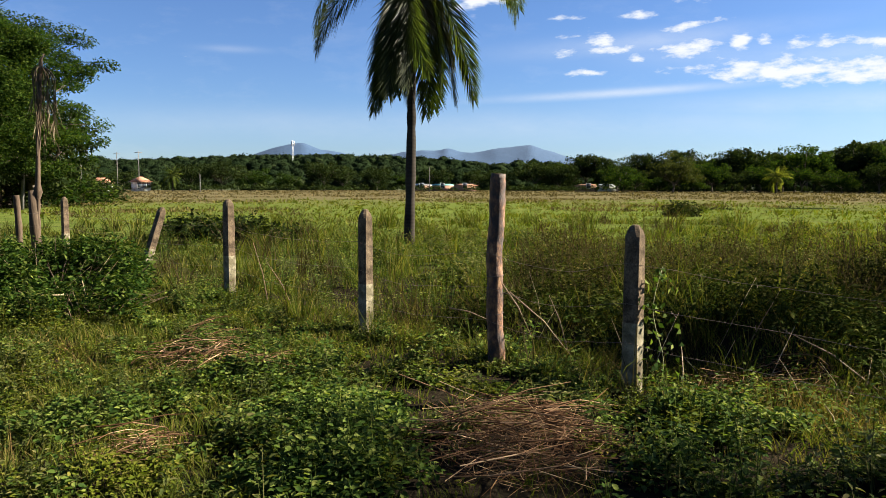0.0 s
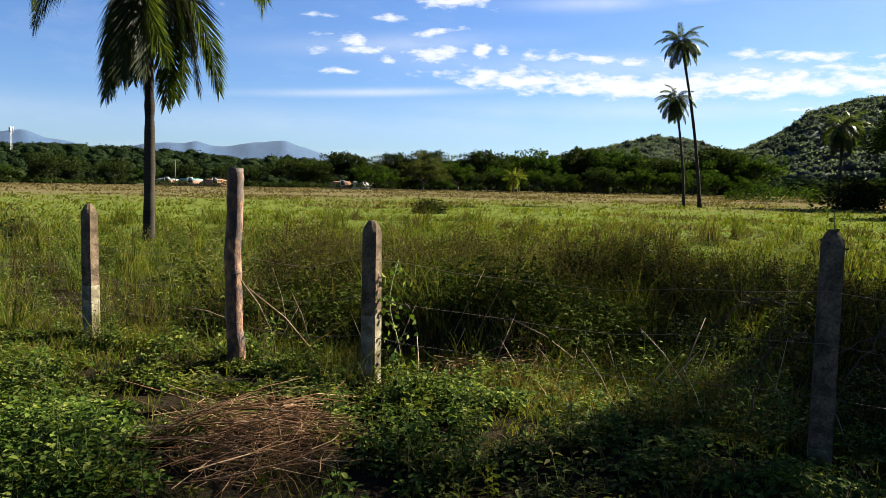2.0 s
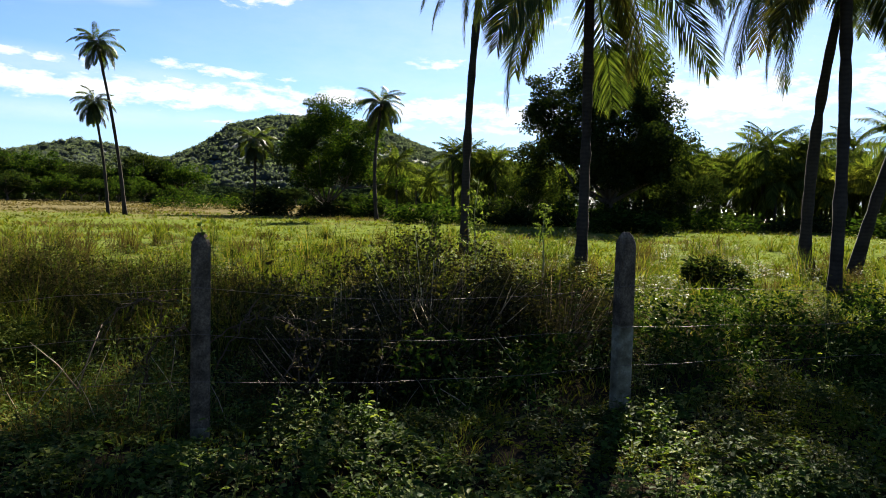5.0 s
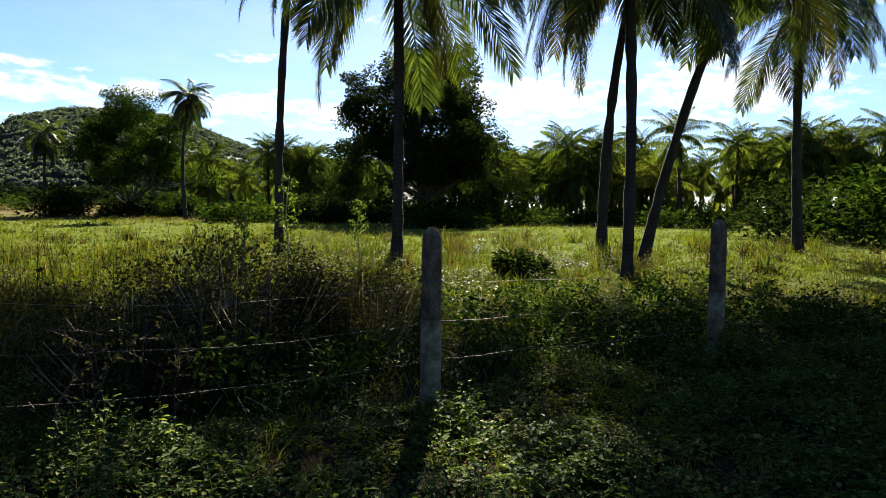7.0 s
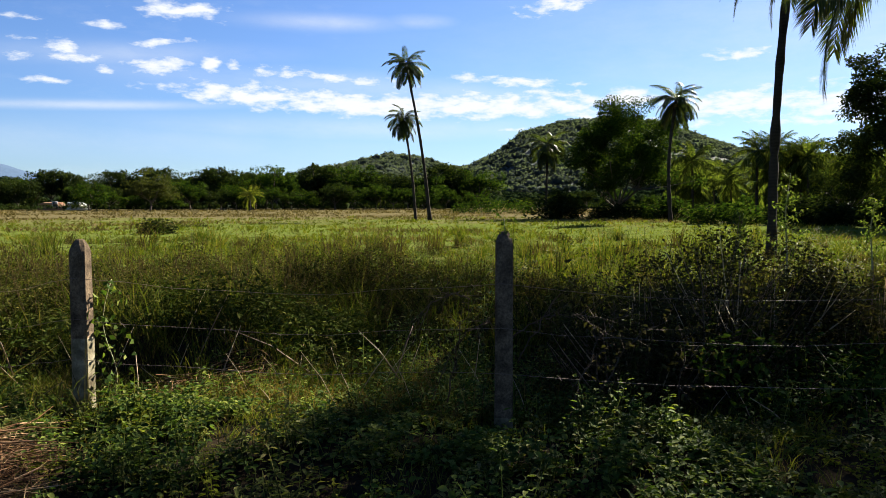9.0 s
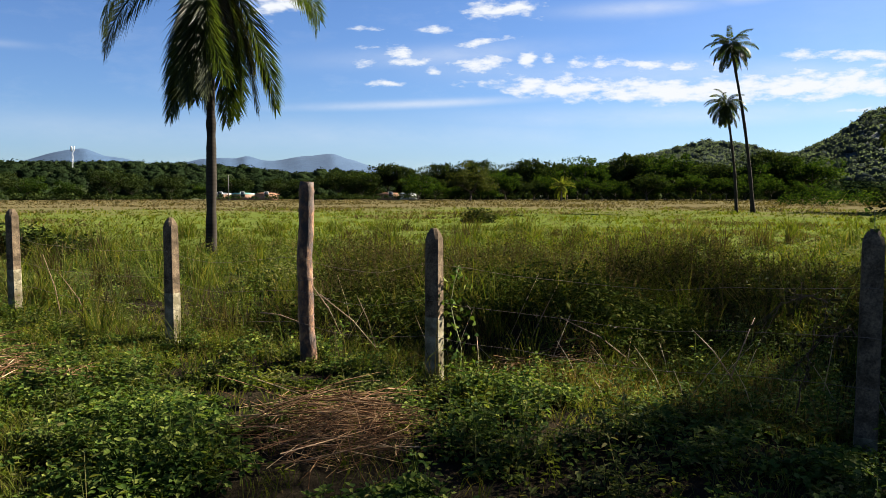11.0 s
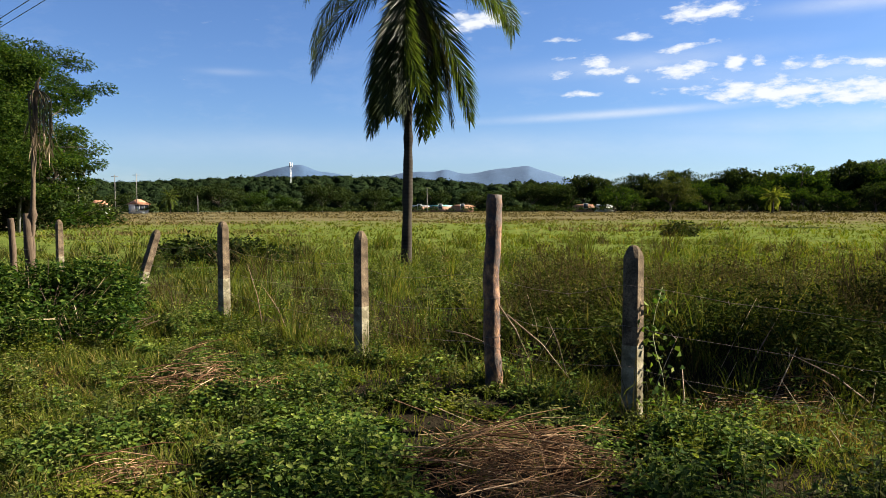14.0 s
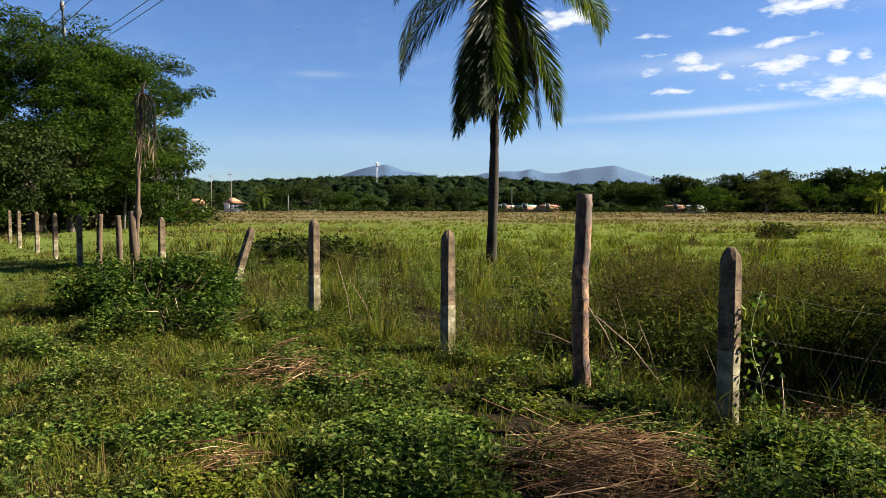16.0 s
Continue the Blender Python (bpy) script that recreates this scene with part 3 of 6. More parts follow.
def ridge(name, keys, r0, r1, mat, label, lower=0.0, step=0.35, rows=14, rough=2.0):
    """A wooded rise whose crest stands at the given elevations, seen from the road."""
    az = np.arange(keys[0][0], keys[-1][0] + 0.01, step)
    f = np.linspace(0, 1.5, rows)
    ff, aa = np.meshgrid(f, az, indexing="ij")
    top = np.tan(np.radians(crest(keys, az))) * r1 + 1.6 - lower
    shape = np.where(ff <= 1, np.sin(np.clip(ff, 0, 1) * math.pi / 2) ** 1.3, 1 - (ff - 1) * 1.2)
    rr = r0 + (r1 - r0) * ff
    x, y = rr * np.sin(np.radians(aa)), rr * np.cos(np.radians(aa))
    z = shape * np.maximum(top, 0.5)[None] + rough * soft_noise(x, y, 14.0 * rough, 1.0) * np.clip(ff * 3, 0, 1) * (ff < 1.05) * (ff > 0) - 0.6
    n, m_ = rr.shape
    i, j = np.meshgrid(np.arange(n - 1), np.arange(m_ - 1), indexing="ij")
    i, j = i.ravel(), j.ravel()
    q = np.stack([i * m_ + j, i * m_ + j + 1, (i + 1) * m_ + j + 1, (i + 1) * m_ + j], 1)
    put(name, np_mesh(name, np.stack([x, y, z], -1), [q]), mat, smooth=True, kind="structure", label=label, category="hill")
    return lambda a, fr: (np.where(fr <= 1, np.sin(np.clip(fr, 0, 1) * math.pi / 2) ** 1.3, 1) * np.maximum(np.interp(a, az, top), 0.5) - 0.6, r0 + (r1 - r0) * fr)


def woods(name, surface, az0, az1, f0, f1, count, size, leaf, per, label, mat=None, seed=3, core=0):
    """Tree crowns over a slope, as one stuff: clusters of leaf sprays."""
    rng = np.random.default_rng(seed)
    a, fr = rng.uniform(az0, az1, count), rng.uniform(f0, f1, count)
    z, r = surface(a, fr)
    c = np.stack([r * np.sin(np.radians(a)), r * np.cos(np.radians(a)), z], 1)
    s = size * rng.uniform(0.6, 1.35, count) * np.where(rng.uniform(0, 1, count) > 0.93, 1.35, 1.0)
    d = unit(rng.normal(0, 1, (count, per, 3)))
    d[..., 2] = np.abs(d[..., 2]) * 1.0 - 0.25
    rad = rng.uniform(0.75, 1.05, (count, per, 1))
    lump = 1 + 0.22 * np.sin(3.0 * d[..., :1] * 2 + c[:, None, :1]) * np.sin(4.0 * d[..., 1:2] + c[:, None, 1:2])
    pos = c[:, None] + d * rad * lump * s[:, None, None] * np.array([1.0, 1.0, 0.8]) + UZ * (s * 0.55)[:, None, None]
    n = count * per
    pos, d = pos.reshape(-1, 3), d.reshape(-1, 3)
    way = unit(rng.normal(0, 1, (n, 3)) + UZ * 0.1)
    up = unit(d + 0.4 * rng.normal(0, 1, (n, 3)))
    way = unit(way - up * (way * up).sum(1, keepdims=True))
    ll = leaf * rng.uniform(0.7, 1.4, n) * np.repeat(s / size, per)
    soup = Soup()
    if core:
        # a lumpy heart to each crown, so that no daylight passes
        bm = bmesh.new()
        bmesh.ops.create_icosphere(bm, subdivisions=core, radius=1.0)
        base = np.array([v.co[:] for v in bm.verts])
        tri = np.array([[v.index for v in f.verts] for f in bm.faces])
        bm.free()
        wob = 0.74 * (1 + 0.25 * np.sin(5 * base[None, :, :1] + c[:, None, :1]) * np.sin(6 * base[None, :, 1:2] + c[:, None, 1:2])) * (1 + rng.normal(0, 0.045, (count, len(base), 1)))
        cv = c[:, None] + base[None] * wob * s[:, None, None] * np.array([1.0, 1.0, 0.78]) + UZ * (s * 0.45)[:, None, None]
        soup.add(cv, (tri[None] + (np.arange(count) * len(base))[:, None, None]).reshape(-1, 3))
    leaves(soup, pos - way * ll[:, None] * 0.5, way, up, ll, ll * 0.75, 0.1)
    put(name, soup.mesh(name), mat or M_WOODS, kind="stuff", label=label, category="forest")


build_ground()
sector("beach", 72, 125, 118, 150, 0.05, M_SAND, "pale sandy beach behind the palm grove", "beach")
sector("sea", 72, 125, 147, 2500, 0.09, M_WATER, "bright foaming sea beyond the palm grove", "water")
KEYS_MTN = [(-24, 1.2), (-19.5, 2.0), (-17.8, 2.55), (-16.2, 2.95), (-15.1, 3.12), (-13.5, 2.6), (-10, 2.0), (-7.5, 2.4), (-6.0, 2.65), (-5, 2.6), (-4.3, 2.78), (-3.2, 2.5), (-2, 2.5),
            (-0.5, 2.72), (1.2, 2.85), (2.1, 2.98), (3.2, 2.65), (4.6, 2.2), (7, 1.6), (12, 1.0)]
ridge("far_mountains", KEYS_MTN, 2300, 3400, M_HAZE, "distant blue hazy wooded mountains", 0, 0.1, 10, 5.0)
KEYS_RIDGE = [(-60, 2.6), (-40, 2.4), (-28.6, 2.2), (-23.4, 2.42), (-18.6, 2.7), (-12.4, 2.76), (-8.2, 2.66), (-3.9, 2.42), (-0.4, 2.1), (3.8, 2.25), (6.3, 1.8), (9.2, 1.7), (12.4, 2.1), (15, 2.3),
              (19.5, 2.5), (24, 2.3), (28, 1.9), (33, 1.6), (38, 1.35), (44, 1.3), (50, 1.4), (60, 1.4), (66, 1.0)]
RIDGE = ridge("wooded_ridge", KEYS_RIDGE, 225, 480, M_HILL, "low forested ridge behind the pasture", 8.2)
KEYS_HILL = [(21, 2.0), (24.6, 2.9), (26.9, 3.35), (29.8, 3.95), (32, 3.75), (34.2, 3.05), (35.5, 2.95), (37.6, 3.9), (40.1, 5.6), (43, 6.25), (46, 6.3), (49.2, 6.1), (52.4, 5.05), (55.1, 4.1), (59.5, 3.5), (66, 2.9), (72, 1.5)]
HILL = ridge("wooded_hill", KEYS_HILL, 430, 900, M_HILLSIDE_HAZED, "large forested hill rising over the pasture", 9.0, 0.25, 18)
woods("ridge_forest", RIDGE, -34, 60, 0.02, 1.04, 3300, 3.1, 0.56, 56, "dense dark green forest over the ridge", None, 3, 2)
woods("hill_forest", HILL, 21, 66, 0.1, 1.03, 5200, 3.9, 1.15, 30, "dense forest over the hill", M_HILLWOODS_HAZED, 5, 1)


# ---------------------------------------------------------------- trees
def branchy(soup, height, spread, rng, limbs=6, r=0.25, fork=0.35, rise_=(0.72, 0.98)):
    """Trunk and limbs; gives back the limb ends."""
    pts = [np.array((0, 0, -0.15))]
    for k in range(1, 6):
        pts.append(np.array((rng.normal(0, 0.04) * height * 0.3, rng.normal(0, 0.04) * height * 0.3, fork * height * k / 5)))
    tube(soup, pts, np.linspace(r * 1.25, r * 0.8, 6), 8)
    ends = []
    for k in range(limbs):
        a = 6.283 * k / limbs + rng.uniform(-0.4, 0.4)
        up_ = rng.uniform(*rise_)
        reach, rise = spread * rng.uniform(0.5, 0.95) * (1.25 - 0.45 * up_ if rise_[0] < 0.6 else 1.0), height * up_
        start = pts[3] + (pts[-1] - pts[3]) * rng.uniform(0.2, 1)
        end = np.array((reach * math.cos(a), reach * math.sin(a), rise))
        mid = start * 0.45 + end * 0.55 + np.array((0, 0, -0.08 * height)) + rng.normal(0, 0.05, 3) * spread
        tube(soup, [start, start * 0.6 + mid * 0.4, mid, mid * 0.45 + end * 0.55, end], np.array((0.55, 0.45, 0.32, 0.2, 0.07)) * r, 6)
        ends.append(end)
        for _ in range(3):
            b = mid + rng.normal(0, 0.28, 3) * spread * np.array((1, 1, 0.5)) + np.array((0, 0, 0.12 * height))
            tube(soup, [mid, (mid + b) / 2 + rng.normal(0, 0.03, 3) * spread, b], np.array((0.26, 0.16, 0.05)) * r, 5)
            ends.append(b)
    return ends


def crown_leaves(balls, per, leaf, rng, flat=0.6, out=0.0, ratio=0.5):
    """Leaf sprays in clumps: balls are (centre, radius)."""
    soup = Soup()
    for c, r in balls:
        d = unit(rng.normal(0, 1, (per, 3)))
        rad = rng.uniform(0.25, 1.0, (per, 1)) ** 0.6
        pos = np.asarray(c) + d * rad * r * np.array((1, 1, flat))
        way = unit(d * np.array((1, 1, 0.3)) + rng.normal(0, 0.7, (per, 3)))
        up = unit(UZ * (1 - out) + d * out * 1.6 + rng.normal(0, 0.5, (per, 3)))
        way = unit(way - up * (way * up).sum(1, keepdims=True) * 0.8)
        ll = leaf * rng.uniform(0.6, 1.4, per)
        leaves(soup, pos, way, up, ll, ll * ratio, 0.15)
    return soup


def broad_tree(name, height, spread, seed, label, mat, clumps=40, per=60, leaf=0.4, low=0.35, r=0.25, limbs=6, group="", clump_r=0.3, fork=0.3, shape=1.0, out=0.45, ratio=0.5, flat=0.7, rise_=(0.72, 0.98), dome=False):
    rng = np.random.default_rng(seed)
    t = thing(name, (0, 0, 0), label, "tree", group)
    wood = Soup()
    ends = branchy(wood, height * 0.9, spread, rng, limbs, r, fork, rise_)
    put("trunk", wood.mesh("trunk"), M_BARK, t, smooth=True)
    balls = [(e, spread * clump_r * rng.uniform(0.7, 1.2)) for e in ends]
    while len(balls) < clumps:
        d = unit(rng.normal(0, 1, 3))
        d[2] = d[2] if d[2] > -0.85 else -d[2]
        mid_z, half = height * (1 + low) / 2, height * (1 - low) / 2
        if dome:   # an umbrella crown: wide at its foot, rounded above
            d[2] = abs(d[2])
            mid_z, half = height * low, height * (1 - low)
        rad = rng.uniform(0.5, 0.95) * (1 + 0.2 * math.sin(3 * math.atan2(d[1], d[0]) + seed) + 0.14 * math.sin(5 * d[2] + 2 * d[0] + seed))
        c = np.array((d[0] * spread * rad, d[1] * spread * rad, mid_z + d[2] * half * rad * shape))
        balls.append((c, spread * clump_r * rng.uniform(0.6, 1.15)))
    put("crown", crown_leaves(balls, per, leaf, rng, flat, out, ratio).mesh("crown"), mat, t)
    return t


def place(proto, items):
    """The prototype goes to the first place, copies to the rest: (x, y, scale, turn[, tall])."""
    first = True
    for x, y, s, turn, *tall in items:
        m = Matrix.Translation((x, y, float(gz(x, y)))) @ pose(0, 0, 0, 0, 0, turn) @ Matrix.Diagonal((s, s, s * (tall[0] if tall else 1), 1))
        if first:
            proto.matrix_basis, first = m, False
        else:
            o = copy_thing(proto, Matrix.Identity(4))
            o.matrix_basis = m


def treeline():
    rng = np.random.default_rng(21)
    grp = "trees at the far edge"
    kinds = [
        ("dark round-crowned tree at the pasture's far edge", M_TREE_DARK, 8.6, 5.4, 31, 0.12, False),
        ("spreading flat-topped tree at the pasture's far edge", M_TREE_DARK, 8.4, 6.6, 32, 0.5, True),
        ("tall dark tree at the pasture's far edge", M_TREE_DARK, 10.0, 4.6, 33, 0.2, False),
        ("mid-green spreading tree at the pasture's far edge", M_TREE, 7.6, 5.6, 34, 0.3, True),
        ("tiered dark green tree at the pasture's far edge", M_TREE, 9.4, 5.6, 36, 0.42, True),
    ]
    spots = [[] for _ in kinds]

    def stand(az, r, k, s):
        p = polar(az, r)
        spots[k].append((p.x, p.y, s, rng.uniform(0, 360)))

    # single domes with gaps to one side, a closed wood to the other
    for az, s, k in ((-40, 0.9, 0), (-36, 0.8, 3), (-31.5, 0.7, 0), (-27.6, 0.62, 0), (-23.2, 0.88, 0), (-21.0, 0.95, 1), (-18.6, 0.78, 3), (-16.2, 0.62, 3), (-13.6, 0.95, 0), (-12.2, 0.8, 1), (-9.6, 0.78, 0), (-7.4, 0.62, 3),
                     (-5.0, 0.72, 0), (-2.2, 0.7, 1), (-0.3, 0.68, 0), (2.4, 0.98, 1), (4.2, 0.92, 0)):
        stand(az, rng.uniform(200, 210), k, s)
    az = 7.2
    while az < 37:
        stand(az, rng.uniform(206, 220), rng.integers(0, 5), rng.uniform(0.95, 1.4))
        az += rng.uniform(0.9, 1.7)
    az = 8.5
    while az < 37:
        stand(az, rng.uniform(186, 196), rng.choice([1, 3, 4]), rng.uniform(0.5, 0.85))
        az += rng.uniform(1.0, 2.2)
    az = 4.0
    while az < 37:
        stand(az, rng.uniform(214, 226), rng.integers(0, 5), rng.uniform(0.7, 1.15))
        az += rng.uniform(0.9, 1.8)
    az = 37.0
    while az < 61:
        stand(az, rng.uniform(170, 215), rng.integers(0, 5), rng.uniform(0.3, 0.55))
        az += rng.uniform(1.0, 2.4)
    for (lab, mat, h, w, sd, low, dome), items in zip(kinds, spots):
        place(broad_tree("tree", h, w, sd, lab, mat, 54, 84, 0.42, low, 0.24, 6, grp, 0.27, 0.3, 1.0, 0.6, 0.7, 0.5 if dome else 0.7, dome=dome), items)
    pale = broad_tree("tree", 9, 5.6, 35, "pale yellow-green domed tree at the pasture's far edge", M_TREE_PALE, 60, 120, 0.36, 0.3, 0.22, 5, grp, 0.28, 0.3, 1.0, 0.6, 0.7, 0.6, dome=True)
    p = polar(12.5, 184)
    place(pale, [(p.x, p.y, 0.95, 20)])


treeline()

# the round tree, the great tree by the grove and the wide-crowned trees by the lane
round_tree = broad_tree("tree", 11.8, 6.0, 41, "leafy round tree with several stems beside the palms", M_TREE, 190, 260, 0.23, 0.2, 0.24, 11, "", 0.19, 0.12, rise_=(0.4, 0.85))
p = polar(47.2, 82)
place(round_tree, [(p.x, p.y, 1.0, 0)])
great_tree = broad_tree("tree", 14.6, 7.0, 42, "large dark spreading tree in front of the palm grove", M_TREE_DARK, 330, 240, 0.27, 0.06, 0.4, 10, "", 0.16, 0.2, rise_=(0.4, 0.88))
p = polar(68.4, 64)
q, q2 = polar(62.4, 66), polar(74.4, 63)
place(great_tree, [(p.x, p.y, 1.0, 40)])
side_tree = broad_tree("tree", 7.5, 4.6, 47, "dark leafy tree beside the large spreading tree", M_TREE_DARK, 100, 150, 0.24, 0.04, 0.2, 7, "", 0.22, 0.2)
place(side_tree, [(q.x, q.y, 0.6, 140), (q2.x, q2.y, 0.6, 250)])
lane_tree = broad_tree("tree", 12.9, 9.5, 43, "wide feathery-crowned tree shading the lane", M_TREE, 520, 420, 0.19, 0.02, 0.42, 16, "trees by the lane", 0.13, 0.2, out=0.3, ratio=0.4, flat=0.45, rise_=(0.3, 0.85))
p, q = polar(-39.2, 52), polar(-48, 60)
place(lane_tree, [(p.x, p.y, 1.09, 145, 0.93)])
place(broad_tree("tree", 12.5, 9.5, 48, "wide leafy tree beyond its neighbour by the lane", M_TREE_DARK, 200, 160, 0.34, 0.05, 0.4, 10, "trees by the lane", 0.17, 0.25, out=0.3, ratio=0.45, flat=0.4, rise_=(0.35, 0.85)), [(q.x, q.y, 1.0, 130)])
near_tree = broad_tree("tree", 5.5, 3.4, 44, "dense low tree with dark glossy leaves by the lane", M_TREE_DARK, 70, 130, 0.2, 0.08, 0.2, 6, "", 0.25)
p, q = polar(-41.9, 40), polar(-47, 36)
q3, q4, q5 = polar(-37.2, 50), polar(-34.6, 60), polar(-33.2, 57)
place(near_tree, [(p.x, p.y, 1.0, 0), (q.x, q.y, 1.1, 80), (q3.x, q3.y, 1.0, 150), (q4.x, q4.y, 0.95, 220), (q5.x, q5.y, 1.3, 300)])


# ---------------------------------------------------------------- palms
def frond_mesh(name, length, start, droop, seed, n=150, leaflet=0.92, width=0.027, hang=0.45, mat=None, steps=12, open_=1.0):
    """A feather leaf that leaves the crown along +x at an angle and bends down."""
    rng = np.random.default_rng(seed)
    s = np.linspace(0, 1, steps + 1)
    th = np.radians(start) - np.radians(droop) * s ** 1.15
    th = np.maximum(th, radians(-93))
    sway = 0.12 * rng.normal() * s ** 2
    step = length / steps
    pts = np.zeros((steps + 1, 3))
    for k in range(1, steps + 1):
        t = 0.5 * (th[k] + th[k - 1])
        pts[k] = pts[k - 1] + step * np.array((math.cos(t), sway[k], math.sin(t)))
    soup = Soup()
    tube(soup, pts, np.linspace(0.035, 0.008, steps + 1) * (length / 4.2), 4, False)
    u = np.repeat(np.linspace(0.14, 1.0, n), 2)
    side = np.tile([1.0, -1.0], n)
    u = np.clip(u + rng.normal(0, 0.006, 2 * n), 0.1, 1)
    base = np.stack([np.interp(u, s, pts[:, c]) for c in range(3)], 1)
    tan = unit(np.stack([np.interp(u, s, np.gradient(pts[:, c])) for c in range(3)], 1))
    lat = np.array((0.0, 1.0, 0.0))
    ll = leaflet * (length / 4.2) * (0.45 + 0.75 * np.sin(math.pi * np.clip(u, 0, 1) ** 0.85)) * rng.uniform(0.85, 1.1, 2 * n) * np.where(u > 0.9, 0.75, 1)
    way = unit(tan * (0.55 + 0.5 * u)[:, None] + side[:, None] * lat * 0.9 * open_ + rng.normal(0, 0.07, (2 * n, 3)))
    down = np.array((0, 0, -1.0)) * (hang * ll)[:, None]
    mid = base + way * (ll * 0.5)[:, None] + down * 0.25
    tip = base + way * (ll * 0.86)[:, None] + down * 0.8
    nor = unit(np.cross(way, tan * side[:, None]) + 1e-6)
    ed = unit(np.cross(nor, way)) * (width * 0.5 * (length / 4.2))
    v = np.stack([base - ed * 0.5, base + ed * 0.5, mid - ed, mid + ed, tip], 1)
    k = np.arange(2 * n)[:, None] * 5
    soup.add(v, k + np.array([[0, 1, 3, 2]]), k + np.array([[2, 3, 4]]))
    me = soup.mesh(name)
    me.materials.append(mat or M_FROND)
    return me


FRONDS = {}
for _k, (_st, _dr, _hg) in enumerate([(78, 35, 0.25), (62, 70, 0.3), (45, 95, 0.4), (28, 105, 0.5), (10, 95, 0.55), (-12, 75, 0.5), (-35, 55, 0.4), (-58, 33, 0.3)]):
    FRONDS[_st] = frond_mesh("frond", 4.2, _st, _dr, 60 + _k, hang=_hg)
HANGING = [frond_mesh("frond", 4.2, -66, 24, 90, hang=0.2, open_=0.55), frond_mesh("frond", 4.0, -74, 16, 91, hang=0.2, open_=0.6), frond_mesh("frond", 3.7, -70, 18, 92, hang=0.2, open_=0.55, mat=M_FROND_OLD)]
FRONDS_FAR = {}
for _k, (_st, _dr, _hg) in enumerate([(70, 84, 0.55), (45, 98, 0.6), (20, 96, 0.65), (-5, 82, 0.6), (-30, 58, 0.5), (-55, 34, 0.4)]):
    FRONDS_FAR[_st] = frond_mesh("frond", 4.2, _st, _dr, 160 + _k, n=64, hang=_hg, width=0.075, steps=9, leaflet=0.8)
FROND_OLD = [frond_mesh("frond", 4.0, -20, 68, 80, mat=M_FROND_OLD), frond_mesh("frond", 3.8, -45, 45, 81, mat=M_FROND_OLD)]
FROND_DEAD = frond_mesh("frond", 2.6, -62, 30, 82, n=40, leaflet=0.6, mat=M_FROND_DEAD, hang=0.9)


def trunk_mesh(base, top, r0, r1, bend, seed, sides=12, rings=26):
    rng = np.random.default_rng(seed)
    base, top = np.array(base, float), np.array(top, float)
    s = np.linspace(0, 1, rings)
    pts = base + (top - base) * s[:, None]
    pts[:, 0] += bend[0] * np.sin(math.pi * s)
    pts[:, 1] += bend[1] * np.sin(math.pi * s)
    rad = r0 + (r1 - r0) * s ** 0.6 + 0.35 * r0 * np.exp(-s * 16) + 0.012 * rng.normal(0, 1, rings) * (s > 0.05)
    soup = Soup()
    tube(soup, pts, rad, sides)
    return soup.mesh("trunk")


def palm(at, top, fronds, label, seed, r0=0.19, r1=0.13, bend=(0, 0), size=1.0, nuts=5, group=""):
    """A coconut palm with every leaf of its own; top is the crown's place from the foot."""
    rng = np.random.default_rng(seed)
    at = Vector((at[0], at[1], float(gz(at[0], at[1]))))
    t = thing("coconut_palm", at, label, "palm tree", group)
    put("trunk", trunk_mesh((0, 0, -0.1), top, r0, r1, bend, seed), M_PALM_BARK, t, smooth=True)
    turn = rng.uniform(0, 360)
    for start, me, *way in fronds:
        turn += 137.5 + rng.uniform(-14, 14)
        ahead = way[0] if way else turn
        m = Matrix.Translation(Vector(top) + Vector((0, 0, rng.uniform(-0.12, 0.15)))) @ pose(0, 0, 0, 0, 0, ahead) @ pose(0, 0, 0, rng.uniform(-25, 25), rng.uniform(-7, 7), 0)
        sc = size * rng.uniform(0.88, 1.08)
        put("frond", me, M_FROND, t, m @ Matrix.Diagonal((sc, sc, sc, 1)))
    for _ in range(nuts):
        a = rng.uniform(0, 6.28)
        bm = bmesh.new()
        bmesh.ops.create_icosphere(bm, subdivisions=2, radius=0.12, matrix=Matrix.Translation((top[0] + 0.26 * math.cos(a), top[1] + 0.26 * math.sin(a), top[2] - 0.3 - rng.uniform(0, 0.2))) @ Matrix.Diagonal((1, 1, 1.2, 1)))
        part("coconut", bm, M_FROND_OLD, t, smooth=True)
    return t


def set_of(counts, old=0, older=0, dead=0):
    out = [(st, FRONDS[st]) for st, n in counts for _ in range(n)]
    out += [(-20, FROND_OLD[0])] * old + [(-45, FROND_OLD[1])] * older + [(-60, FROND_DEAD)] * dead
    return out


FULL = [(78, 3), (62, 3), (45, 4), (28, 4), (10, 4), (-12, 3), (-35, 2)]
SKIRT = [(78, 3), (62, 4), (45, 5)]
palm((-2.58, 20.46), (0.06, 0.0, 8.0), set_of(SKIRT, 0, 0, 5) + [(-66, HANGING[k % 3 if k % 2 else k % 2]) for k in range(17)] + [(10, FRONDS[10], 2), (10, FRONDS[10], 178), (28, FRONDS[28], 215), (28, FRONDS[28], 30), (-35, FRONDS[-35], 185), (-58, FRONDS[-58], 350)], "coconut palm with a skirt of hanging fronds standing in the pasture", 101, 0.13, 0.115, (0.05, 0))
palm((20.4, 12.55), (0.22, -0.32, 9.5), set_of([(78, 2), (62, 3), (45, 3), (28, 2)], 0, 1) + [(-35, FRONDS[-35], 128), (-12, FRONDS[-12], 140), (-58, FRONDS[-58], 118)], "slim dark coconut palm trunk behind the fence", 102, 0.135, 0.11, (-0.1, 0.1), 0.74)
